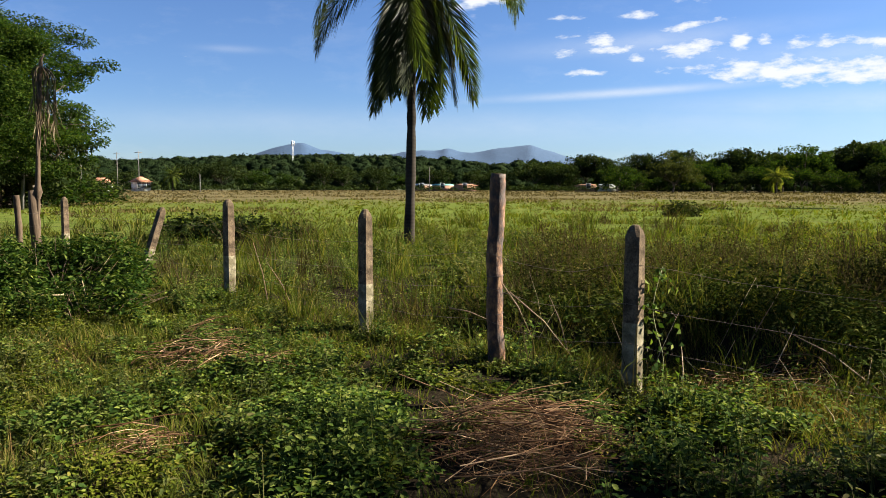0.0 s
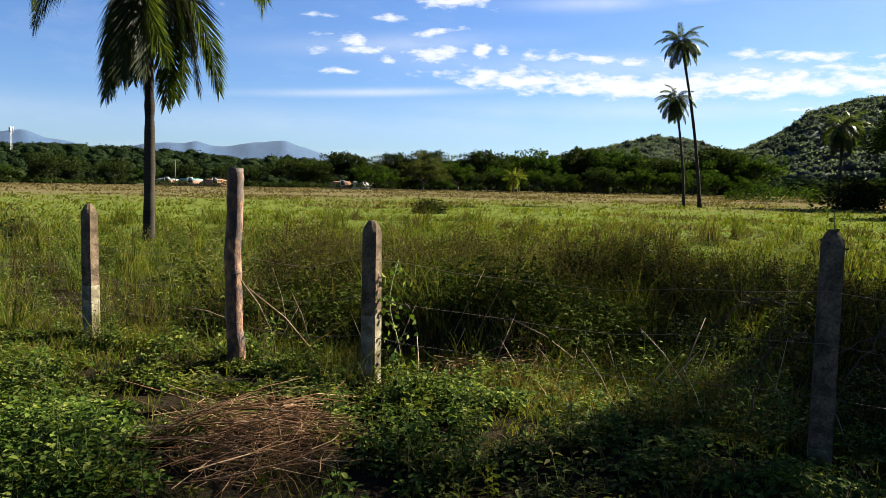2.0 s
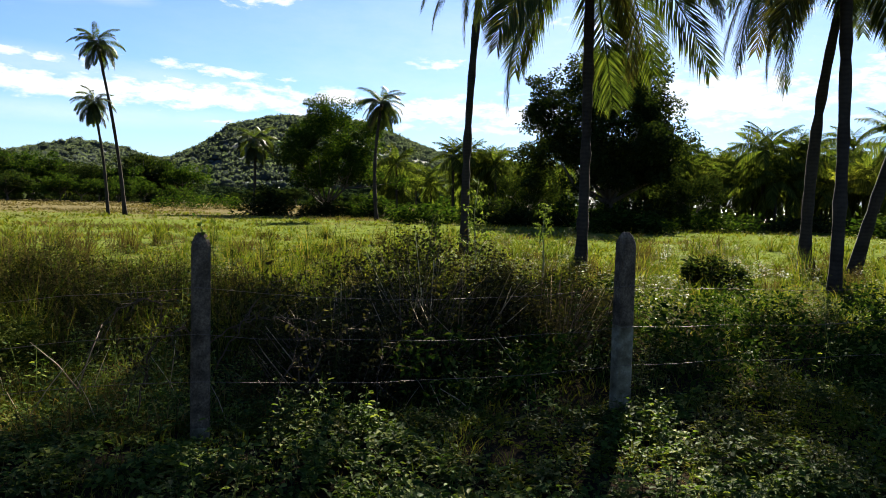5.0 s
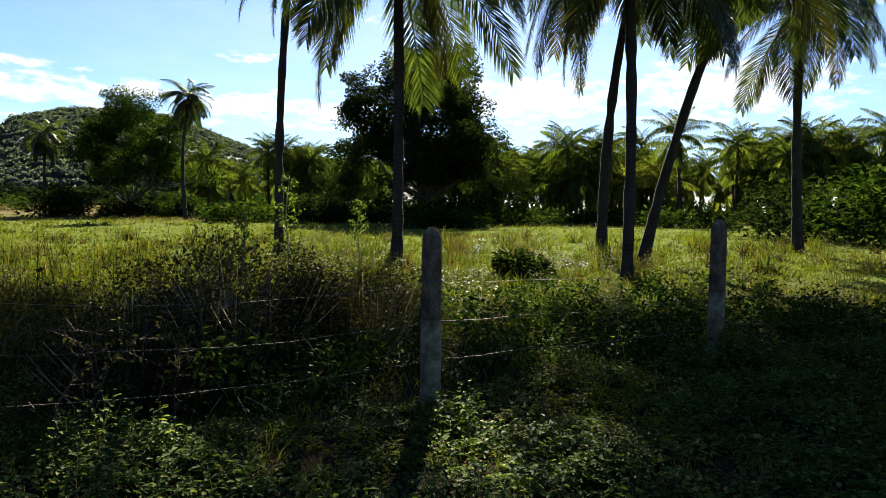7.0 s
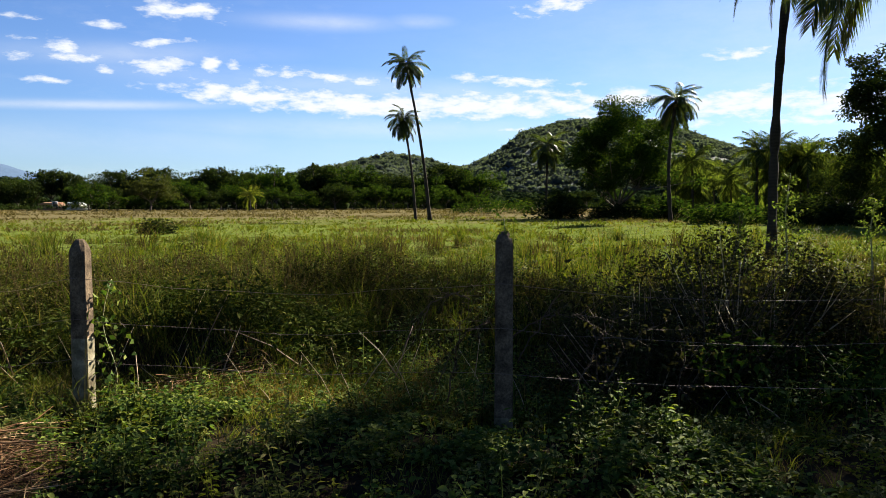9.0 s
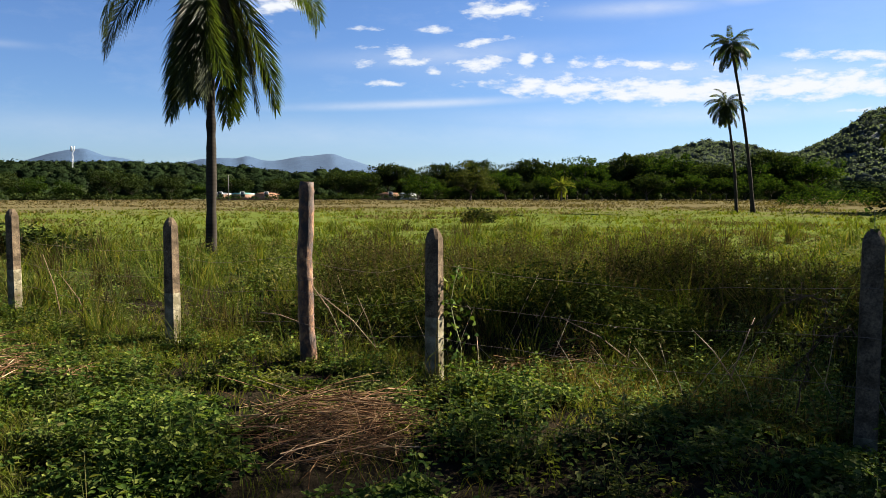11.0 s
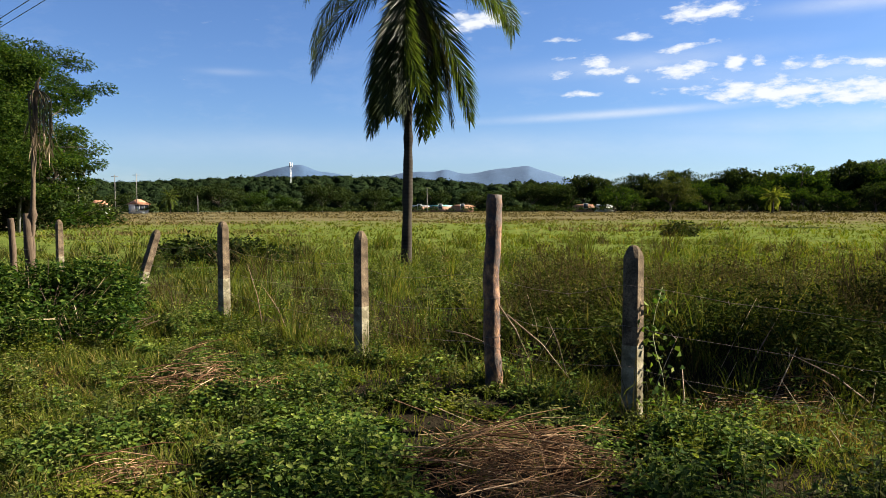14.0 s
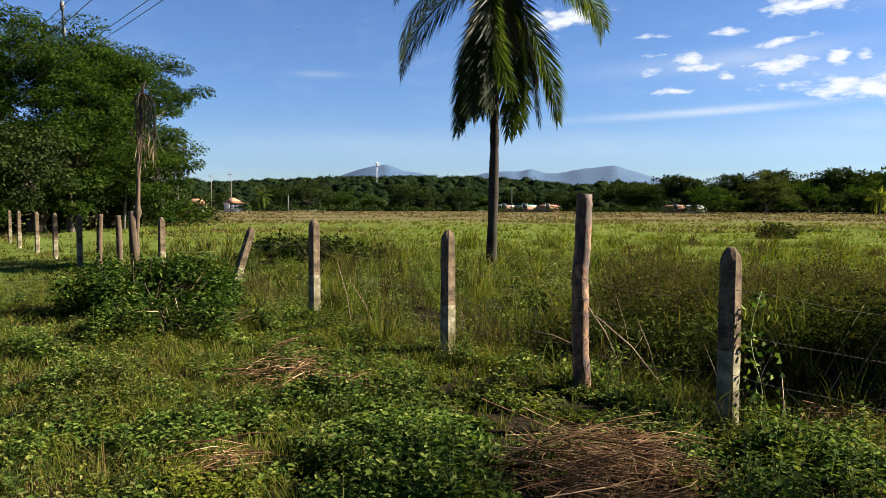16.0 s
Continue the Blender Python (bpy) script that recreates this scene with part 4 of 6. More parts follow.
palm((16.68, 6.87), (0.02, 0.06, 8.0), set_of([(78, 2), (62, 2), (45, 2), (28, 2), (10, 3), (-12, 3), (-35, 4)], 1, 2), "coconut palm with broad drooping fronds behind the fence", 103, 0.14, 0.115, (0.12, 0), 1.06)
palm((17.24, 1.54), (0.0, 0.2, 8.0), set_of(FULL, 1, 1) + [(-58, FRONDS[-58], 80), (-35, FRONDS[-35], 120), (-58, FROND_OLD[1], 100)], "coconut palm with a straight trunk behind the fence", 104, 0.125, 0.105, (0.0, -0.1))
palm((22.1, 2.85), (0.05, -1.05, 9.8), set_of(FULL, 1, 1), "coconut palm leaning beside its neighbour behind the fence", 105, 0.15, 0.12, (0.0, 0.3))
palm((22.26, 1.72), (0.12, -2.65, 8.8), set_of(FULL, 1, 1), "slanting coconut palm behind the fence", 106, 0.16, 0.11, (0.0, 0.25))
palm((30.2, -3.0), (0.0, 0.2, 9.0), set_of(FULL, 1, 1), "coconut palm at the edge of the grove", 107, 0.19, 0.14, (0.0, 0.1))

# palms out in the pasture
TOPPED = [(st, FRONDS_FAR[st]) for st, n in ((70, 5), (45, 6), (20, 6), (-5, 5), (-30, 4), (-55, 3)) for _ in range(n)]
HUNG = TOPPED + [(-55, FRONDS_FAR[-55])] * 4 + [(-30, FRONDS_FAR[-30])] * 3
d = 70.0
palm(polar(33.0, d), (-2.3, 0.4, 14.2), TOPPED, "tall thin palm of a pair in the pasture", 111, 0.17, 0.11, (0.3, 0), 0.58, 4, "pair of palms")
palm(polar(31.9, d), (-1.1, 0.3, 9.4), HUNG, "shorter thin palm of a pair in the pasture", 112, 0.14, 0.1, (0.2, 0), 0.5, 4, "pair of palms")
palm(polar(51.0, 66), (0.3, -0.1, 10.2), TOPPED + [(-45, FROND_OLD[1])] * 3, "coconut palm with a full crown at the grove's edge", 113, 0.17, 0.12, (-0.35, 0.2), 0.62)
palm(polar(41.8, 80), (0.2, 0, 7.6), HUNG, "coconut palm with hanging leaves beside the round tree", 114, 0.17, 0.12, (0, 0), 0.66)


def dead_palm():
    at = polar(-33.0, 19.0)
    at.z = float(gz(at.x, at.y))
    t = thing("dead_palm", at, "dead palm with a bare trunk and dry hanging leaves", "palm tree")
    rng = np.random.default_rng(5)
    put("trunk", trunk_mesh((0, 0, -0.1), (0.2, 0.05, 4.1), 0.068, 0.045, (-0.03, 0), 3), M_OLD_POST, t, smooth=True)
    soup = Soup()
    tube(soup, [(0.0, 0, -0.05), (-0.04, -0.03, 0.7), (-0.06, -0.03, 1.45)], [0.11, 0.1, 0.08], 10)
    put("stump_sheath", soup.mesh("stump_sheath"), M_OLD_POST, t, smooth=True, label="dark rotting sheath round the foot")
    for k in range(9):
        a = 2.4 * k + rng.uniform(-0.3, 0.3)
        reach, drop = rng.uniform(0.05, 0.36), rng.uniform(0.7, 1.75)
        f = np.linspace(0, 1, 9)
        rad = 0.03 + reach * np.sin(np.minimum(f * 2.2, 1) * math.pi / 2) * (1 - 0.3 * f)
        spine = np.stack([0.2 + rad * np.cos(a + 0.4 * f), 0.05 + rad * np.sin(a + 0.4 * f), 4.15 + 0.12 * np.sin(f * 3.1) * (f < 0.4) - drop * f ** 1.25], 1)
        soup = Soup()
        tube(soup, spine, np.linspace(0.02, 0.006, 9), 5)
        n = 20
        u = rng.uniform(0.2, 1.0, n)
        at = np.stack([np.interp(u, f, spine[:, c]) for c in range(3)], 1)
        leaves(soup, at, rng.normal(0, 0.22, (n, 3)) + (0, 0, -1), rng.normal(0, 1, (n, 3)), rng.uniform(0.25, 0.6, n), rng.uniform(0.012, 0.032, n), 0.4)
        put("frond", soup.mesh("frond"), M_FROND_DEAD, t, label="dry grey-brown hanging frond")
    soup = Soup()
    tube(soup, [(0.2, 0.05, 4.0), (0.22, 0.05, 4.3), (0.34, 0.0, 4.42)], [0.06, 0.04, 0.01], 6)
    put("spear", soup.mesh("spear"), M_TWIG, t)


dead_palm()


def grove_palm(height, seed, label, yellow=False, lean=0.4):
    rng = np.random.default_rng(seed)
    t = thing("coconut_palm", (0, 0, 0), label, "palm tree", "palm grove")
    top = (rng.uniform(-lean, lean), rng.uniform(-lean, lean), height)
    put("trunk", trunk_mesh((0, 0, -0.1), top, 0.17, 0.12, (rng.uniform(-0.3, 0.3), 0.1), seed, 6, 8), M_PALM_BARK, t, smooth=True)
    soup = Soup()
    turn = 0
    for k in range(23):
        st = (82, 74, 66, 58, 48, 38, 26, 14, 2, -14, -34, -52)[k % 12]
        me = frond_mesh("tmp", 3.4, st + rng.uniform(-8, 8), rng.uniform(55, 90), seed * 50 + k, n=28, width=0.11, steps=6, hang=0.85, leaflet=0.95)
        co = np.zeros(len(me.vertices) * 3, np.float32)
        me.vertices.foreach_get("co", co)
        co = co.reshape(-1, 3)
        turn += 137.5 + rng.uniform(-15, 15)
        c, s_ = math.cos(radians(turn)), math.sin(radians(turn))
        co = np.stack([co[:, 0] * c - co[:, 1] * s_, co[:, 0] * s_ + co[:, 1] * c, co[:, 2]], 1) + np.array(top)
        tri, quad = [], []
        for pl in me.polygons:
            (tri if len(pl.vertices) == 3 else quad).append(tuple(pl.vertices))
        soup.add(co, np.array(quad), np.array(tri))
        bpy.data.meshes.remove(me)
    put("crown", soup.mesh("crown"), M_GROVE_YELLOW if yellow else M_GROVE, t)
    return t


def grove():
    rng = np.random.default_rng(77)
    protos = [(grove_palm(6.4, 201, "coconut palm of the dense grove", lean=0.6), []), (grove_palm(4.4, 202, "young coconut palm of the dense grove"), []), (grove_palm(7.6, 203, "tall coconut palm of the dense grove", lean=0.8), []),
              (grove_palm(3.6, 204, "coconut palm of the grove with yellowing leaves", True), [])]
    for _ in range(225):
        az = rng.uniform(68, 121)
        r = rng.uniform(68 if az > 77 else 84, 114)
        k = rng.choice(4, p=[0.4, 0.36, 0.12, 0.12])
        q = polar(az, r)
        protos[k][1].append((q.x, q.y, rng.uniform(0.85, 1.12), rng.uniform(0, 360)))
    for _ in range(52):
        az = rng.uniform(50.5, 65)
        r = rng.uniform(85, 135)
        k = rng.choice(3)
        q = polar(az, r)
        protos[k][1].append((q.x, q.y, rng.uniform(0.75, 1.0), rng.uniform(0, 360)))
    for az, r, k, s in ((19.3, 170, 3, 0.95), (29.0, 190, 1, 0.8), (-24.4, 190, 1, 0.85), (-21.0, 205, 0, 0.8)):
        q = polar(az, r)
        protos[k][1].append((q.x, q.y, s, rng.uniform(0, 360)))
    for pr, items in protos:
        place(pr, items)



def grove_floor(a, fr):
    return 0 * a - 0.3, 72 + 44 * fr



def grove_back(a, fr):
    return 0 * a - 0.4, 106 + 9 * fr


grove()
woods("grove_thicket", grove_back, 54, 121, 0.0, 1.0, 330, 1.6, 0.34, 80, "dark leafy thicket at the back of the palm grove", M_TREE, 14)
woods("grove_undergrowth", grove_floor, 54, 121, 0.2, 1.0, 260, 0.75, 0.26, 60, "leafy green undergrowth filling the palm grove", M_TREE, 12)


# ---------------------------------------------------------------- bushes
def bush(name, x, y, rx, ry, h, n, leaf, mat, label, seed, clumps=24, twigs=40, category="bush"):
    rng = np.random.default_rng(seed)
    z0 = float(gz(x, y))
    t = thing(name, (x, y, z0), label, category)
    wood = Soup()
    a = rng.uniform(0, 6.283, twigs)
    rr = np.sqrt(rng.uniform(0, 1, twigs))
    b0 = np.stack([0.35 * rx * rr * np.cos(a), 0.35 * ry * rr * np.sin(a), 0 * a - 0.05], 1)
    b1 = np.stack([rx * rr * np.cos(a), ry * rr * np.sin(a), h * rng.uniform(0.6, 1.08, twigs) * (1 - 0.45 * rr)], 1)
    mid = (b0 + b1) / 2 + rng.normal(0, 0.1, (twigs, 3)) * min(rx, ry)
    sticks(wood, b0, mid, 0.012, 0.008)
    sticks(wood, mid, b1, 0.008, 0.003)
    put("twig_tangle", wood.mesh("twig_tangle"), M_TWIG, t, kind="stuff")
    balls = []
    for _ in range(clumps):
        aa, q = rng.uniform(0, 6.283), math.sqrt(rng.uniform(0, 1))
        top = h * (1 - 0.55 * q * q) * rng.uniform(0.72, 1.05)
        for f in (0.25, 0.58, 0.9):
            balls.append(((rx * q * math.cos(aa), ry * q * math.sin(aa), top * f), 0.3 * min(rx, ry) * rng.uniform(0.7, 1.3)))
    put("foliage", crown_leaves(balls, max(6, n // len(balls)), leaf, rng, 0.8).mesh("foliage"), mat, t)
    return t


mx, my = 6.3, 4.0
bush("thorn_bush", mx, my, 1.7, 1.1, 1.5, 24000, 0.042, M_THORN, "dark tangled thorn bush growing over the fence line", 301, 46, 150)
bush("thorn_bush", 4.9, 3.9, 0.9, 0.6, 1.0, 9000, 0.038, M_THORN, "low brown-leaved thorn bush against the fence", 302, 26, 110)
bush("thorn_bush", 7.6, 3.2, 1.1, 0.8, 1.05, 15000, 0.04, M_THORN, "sprawling thorn bush behind the fence", 303, 28, 110)
bush("bush", -6.5, 10.6, 1.4, 1.1, 0.85, 15000, 0.075, M_BUSH, "leafy green bush in front of the leaning post", 304, 20, 60)
bush("bush", -5.0, 8.6, 1.0, 0.8, 0.55, 6500, 0.065, M_BUSH, "low leafy green bush on the verge", 305, 13, 40)
bush("bush", -7.4, 21.0, 1.7, 1.0, 0.75, 2600, 0.16, M_TREE_DARK, "dark rounded bush in the pasture", 306, 22, 30)
bush("bush", -9.6, 22.5, 1.3, 1.0, 0.65, 1800, 0.16, M_TREE_DARK, "dark rounded bush in the pasture", 307, 20, 30)
bush("bush", 9.4, 40.5, 1.0, 0.9, 0.75, 900, 0.2, M_SHRUB, "small dark bush in the open pasture", 308, 14, 20)
bush("bush", 15.9, 3.6, 0.7, 0.6, 0.75, 1200, 0.14, M_TREE_DARK, "small broad-leaved bush under the palms", 309, 12, 16)
bush("bush", 52.0, 57.0, 3.2, 2.5, 3.0, 2600, 0.4, M_TREE_DARK, "dark rounded thicket beside the palm", 310, 30, 40)
bush("bush", 60.0, 49.0, 3.5, 2.5, 2.0, 2200, 0.4, M_TREE, "green thicket under the trees", 311, 30, 40)
for k, (az_, r_, h_, w_) in enumerate([(-41, 58, 3.2, 5), (-36.5, 60, 3.4, 5), (-32.5, 62, 3.0, 5), (-29.5, 75, 2.6, 4), (38, 120, 2.5, 7), (47.4, 79, 1.5, 3.4), (66.3, 62, 2.6, 3.4), (70.8, 61.5, 2.4, 3.2), (55, 62, 1.6, 4), (60, 60, 2.2, 3), (70, 52, 1.3, 4), (63, 62, 1.3, 4), (76, 62, 1.2, 5), (82, 68, 0.9, 5), (88, 62, 1.3, 5), (95, 45, 3.4, 4.5), (100, 40, 3.6, 4.5), (107, 38, 3.0, 4)]):
    q = polar(az_, r_)
    bush("bush", q.x, q.y, w_, w_ * 0.7, h_, 2600, 0.36, M_TREE_DARK if k % 2 else M_TREE, "leafy undergrowth at the foot of the trees", 320 + k, 30, 30)

# young sapling with yellow-green leaves behind the bush
def sapling(x, y, h, seed, label):
    rng = np.random.default_rng(seed)
    t = thing("sapling", (x, y, float(gz(x, y))), label, "sapling")
    wood, lf = Soup(), Soup()
    pts = [(0, 0, -0.05), (0.03, 0.02, h * 0.35), (-0.02, 0.04, h * 0.7), (0.03, 0.0, h)]
    tube(wood, pts, [0.02, 0.015, 0.01, 0.004], 6)
    for k in range(12):
        f = 0.35 + 0.62 * k / 11
        a = 2.4 * k
        b0 = np.array((0.0, 0.02, h * f))
        b1 = b0 + np.array((math.cos(a), math.sin(a), 0.7)) * h * 0.22 * (1.2 - f)
        tube(wood, [b0, b1], [0.006, 0.003], 4)
        n = 26
        u = rng.uniform(0.2, 1.05, n)[:, None]
        leaves(lf, b0 + (b1 - b0) * u + rng.normal(0, 0.03, (n, 3)), rng.normal(0, 1, (n, 3)) + (0, 0, -0.5), UZ + rng.normal(0, 0.5, (n, 3)), rng.uniform(0.05, 0.09, n), rng.uniform(0.03, 0.05, n))
    put("stem", wood.mesh("stem"), M_STEM, t)
    put("foliage", lf.mesh("foliage"), M_VINE, t)


sapling(11.5, 6.6, 2.1, 331, "thin sapling with yellow-green leaves behind the bush")
sapling(9.4, 6.0, 1.5, 332, "thin sapling with yellow-green leaves behind the bush")
sapling(14.2, 6.6, 1.7, 333, "thin sapling with yellow-green leaves behind the bush")


# ---------------------------------------------------------------- fence
def concrete_post(x, y, h, label, turn=52, lean=(0, 0), w=0.125, low=0.56):
    z0 = float(gz(x, y))
    t = thing("fence_post", Matrix.Translation((x, y, z0)) @ pose(0, 0, 0, lean[0], lean[1], turn), label, "fence post", "concrete fence posts")

    def ring(bm, half, cut, z):
        pts = [(half, half - cut), (half - cut, half), (-half + cut, half), (-half, half - cut), (-half, -half + cut), (-half + cut, -half), (half - cut, -half), (half, -half + cut)]
        return [bm.verts.new((a, b, z)) for a, b in pts]

    def loft(levels):
        bm = bmesh.new()
        rings = [ring(bm, *lv) for lv in levels]
        for r0, r1 in zip(rings, rings[1:]):
            for k in range(8):
                bm.faces.new((r0[k], r0[(k + 1) % 8], r1[(k + 1) % 8], r1[k]))
        bm.faces.new(rings[0][::-1])
        bm.faces.new(rings[-1])
        return bm

    g = w / 2
    part("shaft", loft([(g, 0.014, low), (g * 0.98, 0.014, (low + h) / 2), (g * 0.96, 0.016, h - 0.09), (g * 0.82, 0.025, h - 0.045), (g * 0.5, 0.02, h - 0.008), (g * 0.3, 0.012, h)]), M_CONCRETE, t)
    part("foot", loft([(g * 1.0, 0.014, -0.2), (g * 1.02, 0.014, low)]), M_CONCRETE_BASE, t, "pale cement-washed lower part")
    return t


def timber_post(x, y, h, label, r=0.075, lean=(0, 0), mat=None, seed=1):
    rng = np.random.default_rng(seed)
    t = thing("wooden_post", Matrix.Translation((x, y, float(gz(x, y)))) @ pose(0, 0, 0, lean[0], lean[1], 0), label, "fence post")
    soup = Soup()
    zs = np.linspace(-0.15, h, 44)
    pts = np.stack([0.014 * np.sin(zs * 3.1 + seed) + 0.004 * np.sin(zs * 11), 0.014 * np.cos(zs * 2.3 + seed), zs], 1)
    tube(soup, pts, r * (1.05 - 0.12 * zs / h) * (1 + 0.05 * np.sin(zs * 9 + seed) * np.sin(zs * 23) + rng.normal(0, 0.018, 44)), 16)
    soup.v[0] = soup.v[0] + rng.normal(0, 0.0022, soup.v[0].shape)
    put("log", soup.mesh("log"), mat or M_LOG, t, smooth=False)
    for z in (0.45, 0.78):
        ring = Soup()
        a = np.linspace(0, 6.4, 16)
        tube(ring, np.stack([pts[18, 0] + r * 1.08 * np.cos(a), pts[18, 1] + r * 1.04 * np.sin(a), z + 0.006 * a], 1), 0.0025, 4)
        put("wire_tie", ring.mesh("wire_tie"), M_WIRE, t)
    return t


POSTS = [(9.62, 5.86, 1.30), (-10.5, 8.1, 1.36), (-20.5, 10.65, 1.33), (42.3, 4.9, 1.37), (73.7, 5.9, 1.43), (92.7, 8.25, 1.44), (-31.3, 17.5, 1.32)]
LABELS = ["weathered concrete fence post with a whitish foot and a vine", "weathered concrete fence post with a whitish foot", "weathered concrete fence post lit by the sun", "dark shaded concrete fence post among thorny twigs",
          "concrete fence post with a pale lower half", "concrete fence post with a pale lower half in shade", "weathered concrete fence post in long grass"]
for (a_, d_, h_), lab in zip(POSTS, LABELS):
    q = polar(a_, d_)
    concrete_post(q.x, q.y, h_, lab, low=0.72 if "lower half" in lab else 0.1 if "thorny" in lab else 0.56)
q = polar(-26.6, 13.3)
concrete_post(q.x, q.y, 1.27, "leaning concrete fence post", lean=(7, 15.5))
for a_, d_ in ((-36.6, 21.5), (-38.1, 25.0), (-39.2, 28.5), (-40.25, 31.5), (-40.8, 36.0)):
    q = polar(a_, d_)
    concrete_post(q.x, q.y, 1.36, "pale concrete fence post in a row by the lane")
q = polar(106, 11.6)
concrete_post(q.x, q.y, 1.42, "concrete fence post in shade")
q = polar(-0.62, 6.5)
timber_post(q.x, q.y, 1.68, "peeled wooden fence post with strips of bark", 0.07, (0.8, 0.3), M_LOG, 2)
q = polar(-35.3, 17.6)
timber_post(q.x, q.y, 1.4, "dark old wooden fence post", 0.06, (0, 0), M_OLD_POST, 3)
q = polar(-33.95, 17.9)
timber_post(q.x, q.y, 1.36, "dark old wooden fence post tilted a little", 0.065, (0, -4), M_OLD_POST, 4)


def wires():
    line = [polar(106, 11.6), polar(92.7, 8.25), polar(73.7, 5.9), polar(42.3, 4.9), polar(9.62, 5.86), polar(-0.62, 6.5), polar(-10.5, 8.1), polar(-20.5, 10.65), polar(-26.4, 13.3), polar(-31.3, 17.5), polar(-36.6, 21.5), polar(-38.1, 25), polar(-39.2, 28.5)]
    for n, z in enumerate((0.42, 0.72, 1.02)):
        rng = np.random.default_rng(400 + n)
        soup = Soup()
        pts = []
        for a, b in zip(line, line[1:]):
            for f in np.linspace(0, 1, 9)[:-1]:
                p = a.lerp(b, f)
                pts.append((p.x - 0.07, p.y - 0.07, z + float(gz(p.x, p.y)) - (0.05 + 0.02 * n) * math.sin(math.pi * f) + rng.normal(0, 0.006)))
        pts = np.array(pts)
        tube(soup, pts, 0.0017, 4)
        barbs = []
        for a, b in zip(pts, pts[1:]):
            k = max(1, int(np.linalg.norm(b - a) / 0.16))
            barbs += [a + (b - a) * i / k for i in range(k)]
        barbs = np.array(barbs)
        off = rng.normal(0, 1, barbs.shape) * 0.012
        sticks(soup, barbs - off, barbs + off, 0.0014, 0.0014)
        put("barbed_wire", soup.mesh("barbed_wire"), M_WIRE, label="rusty strand of barbed wire along the fence", category="wire", group="fence wires")


wires()


# ---------------------------------------------------------------- distance: houses, poles, tower
def house(az, d, w, dep, h, roof_h, wall, roof, label, turn=0.0, windows=3):
    t = thing("house", Matrix.Translation(polar(az, d)) @ pose(0, 0, 0, 0, 0, -az + turn), label, "house")
    s = Soup()
    box(s, (-w / 2, -dep / 2, -0.2), (w / 2, dep / 2, h))
    put("wall", s.mesh("wall"), wall, t)
    e = 0.5
    v = np.array([(-w / 2 - e, -dep / 2 - e, h), (w / 2 + e, -dep / 2 - e, h), (w / 2 + e, dep / 2 + e, h), (-w / 2 - e, dep / 2 + e, h), (-w / 2 + dep * 0.3, 0, h + roof_h), (w / 2 - dep * 0.3, 0, h + roof_h)])
    s = Soup()
    s.add(v, np.array([[0, 1, 5, 4], [2, 3, 4, 5], [3, 2, 1, 0]]), np.array([[1, 2, 5], [3, 0, 4]]))
    put("roof", s.mesh("roof"), roof, t)
    for k in range(windows):
        x = -w / 2 + w * (k + 0.5) / windows
        s = Soup()
        box(s, (x - 0.5, -dep / 2 - 0.06, 0.9), (x + 0.5, -dep / 2 + 0.02, 2.1))
        win = put("window", s.mesh("window"), M_GLASS_DARK, t)
        s = Soup()
        for lo, hi in (((x - 0.6, -0.12, 0.8), (x - 0.5, 0.0, 2.2)), ((x + 0.5, -0.12, 0.8), (x + 0.6, 0.0, 2.2)), ((x - 0.5, -0.12, 0.8), (x + 0.5, 0.0, 0.9)), ((x - 0.5, -0.12, 2.1), (x + 0.5, 0.0, 2.2))):
            box(s, (lo[0], lo[1] - dep / 2, lo[2]), (hi[0], hi[1] - dep / 2, hi[2]))
        put("frame", s.mesh("frame"), M_PAINTED, win)
    return t


house(-29.0, 190, 4.4, 4, 2.0, 1.2, M_WHITEWALL, M_ROOF, "white house with an orange clay roof among trees")
house(-26.5, 192, 3.2, 4, 2.2, 1.3, M_WHITEWALL, M_ROOF, "small white house with a hipped clay roof", 20)
for az_, w_, wall_, roof_, lab_ in ((-6.2, 6, M_BRICKY, M_TIN, "low shed with a tin roof at the far edge"), (-4.6, 7, M_BRICKY, M_TEAL, "low brown building with a turquoise roof"), (-2.9, 6, M_BRICKY, M_ROOF, "low brown building with a clay roof"),
                                    (6.4, 7, M_BRICKY, M_ROOF, "low brown house with a clay roof"), (7.7, 6, M_WHITEWALL, M_TIN, "low house with a pale tin roof")):
    house(az_, 200, w_, 5, 1.5, 0.45, wall_, roof_, lab_, 0.0, 1)


def villa():
    az, d = 38.5, 640
    z = 1.6 + d * math.tan(radians(2.05))
    t = thing("villa", Matrix.Translation(polar(az, d, z)) @ pose(0, 0, 0, 0, 0, -az), "large pale villa on the wooded hillside", "house")
    s = Soup()
    box(s, (-7, -4, -6), (7, 4, 2.6))
    put("wall", s.mesh("wall"), M_WHITEWALL, t)
    s = Soup()
    box(s, (-8, -5, 2.6), (8, 5, 3.1))
    put("roof", s.mesh("roof"), M_TIN, t)
    for k in range(4):
        s = Soup()
        box(s, (-6 + 3.2 * k, -4.1, 0.3), (-4 + 3.2 * k, -3.95, 2.1))
        put("window", s.mesh("window"), M_GLASS_DARK, t)


villa()


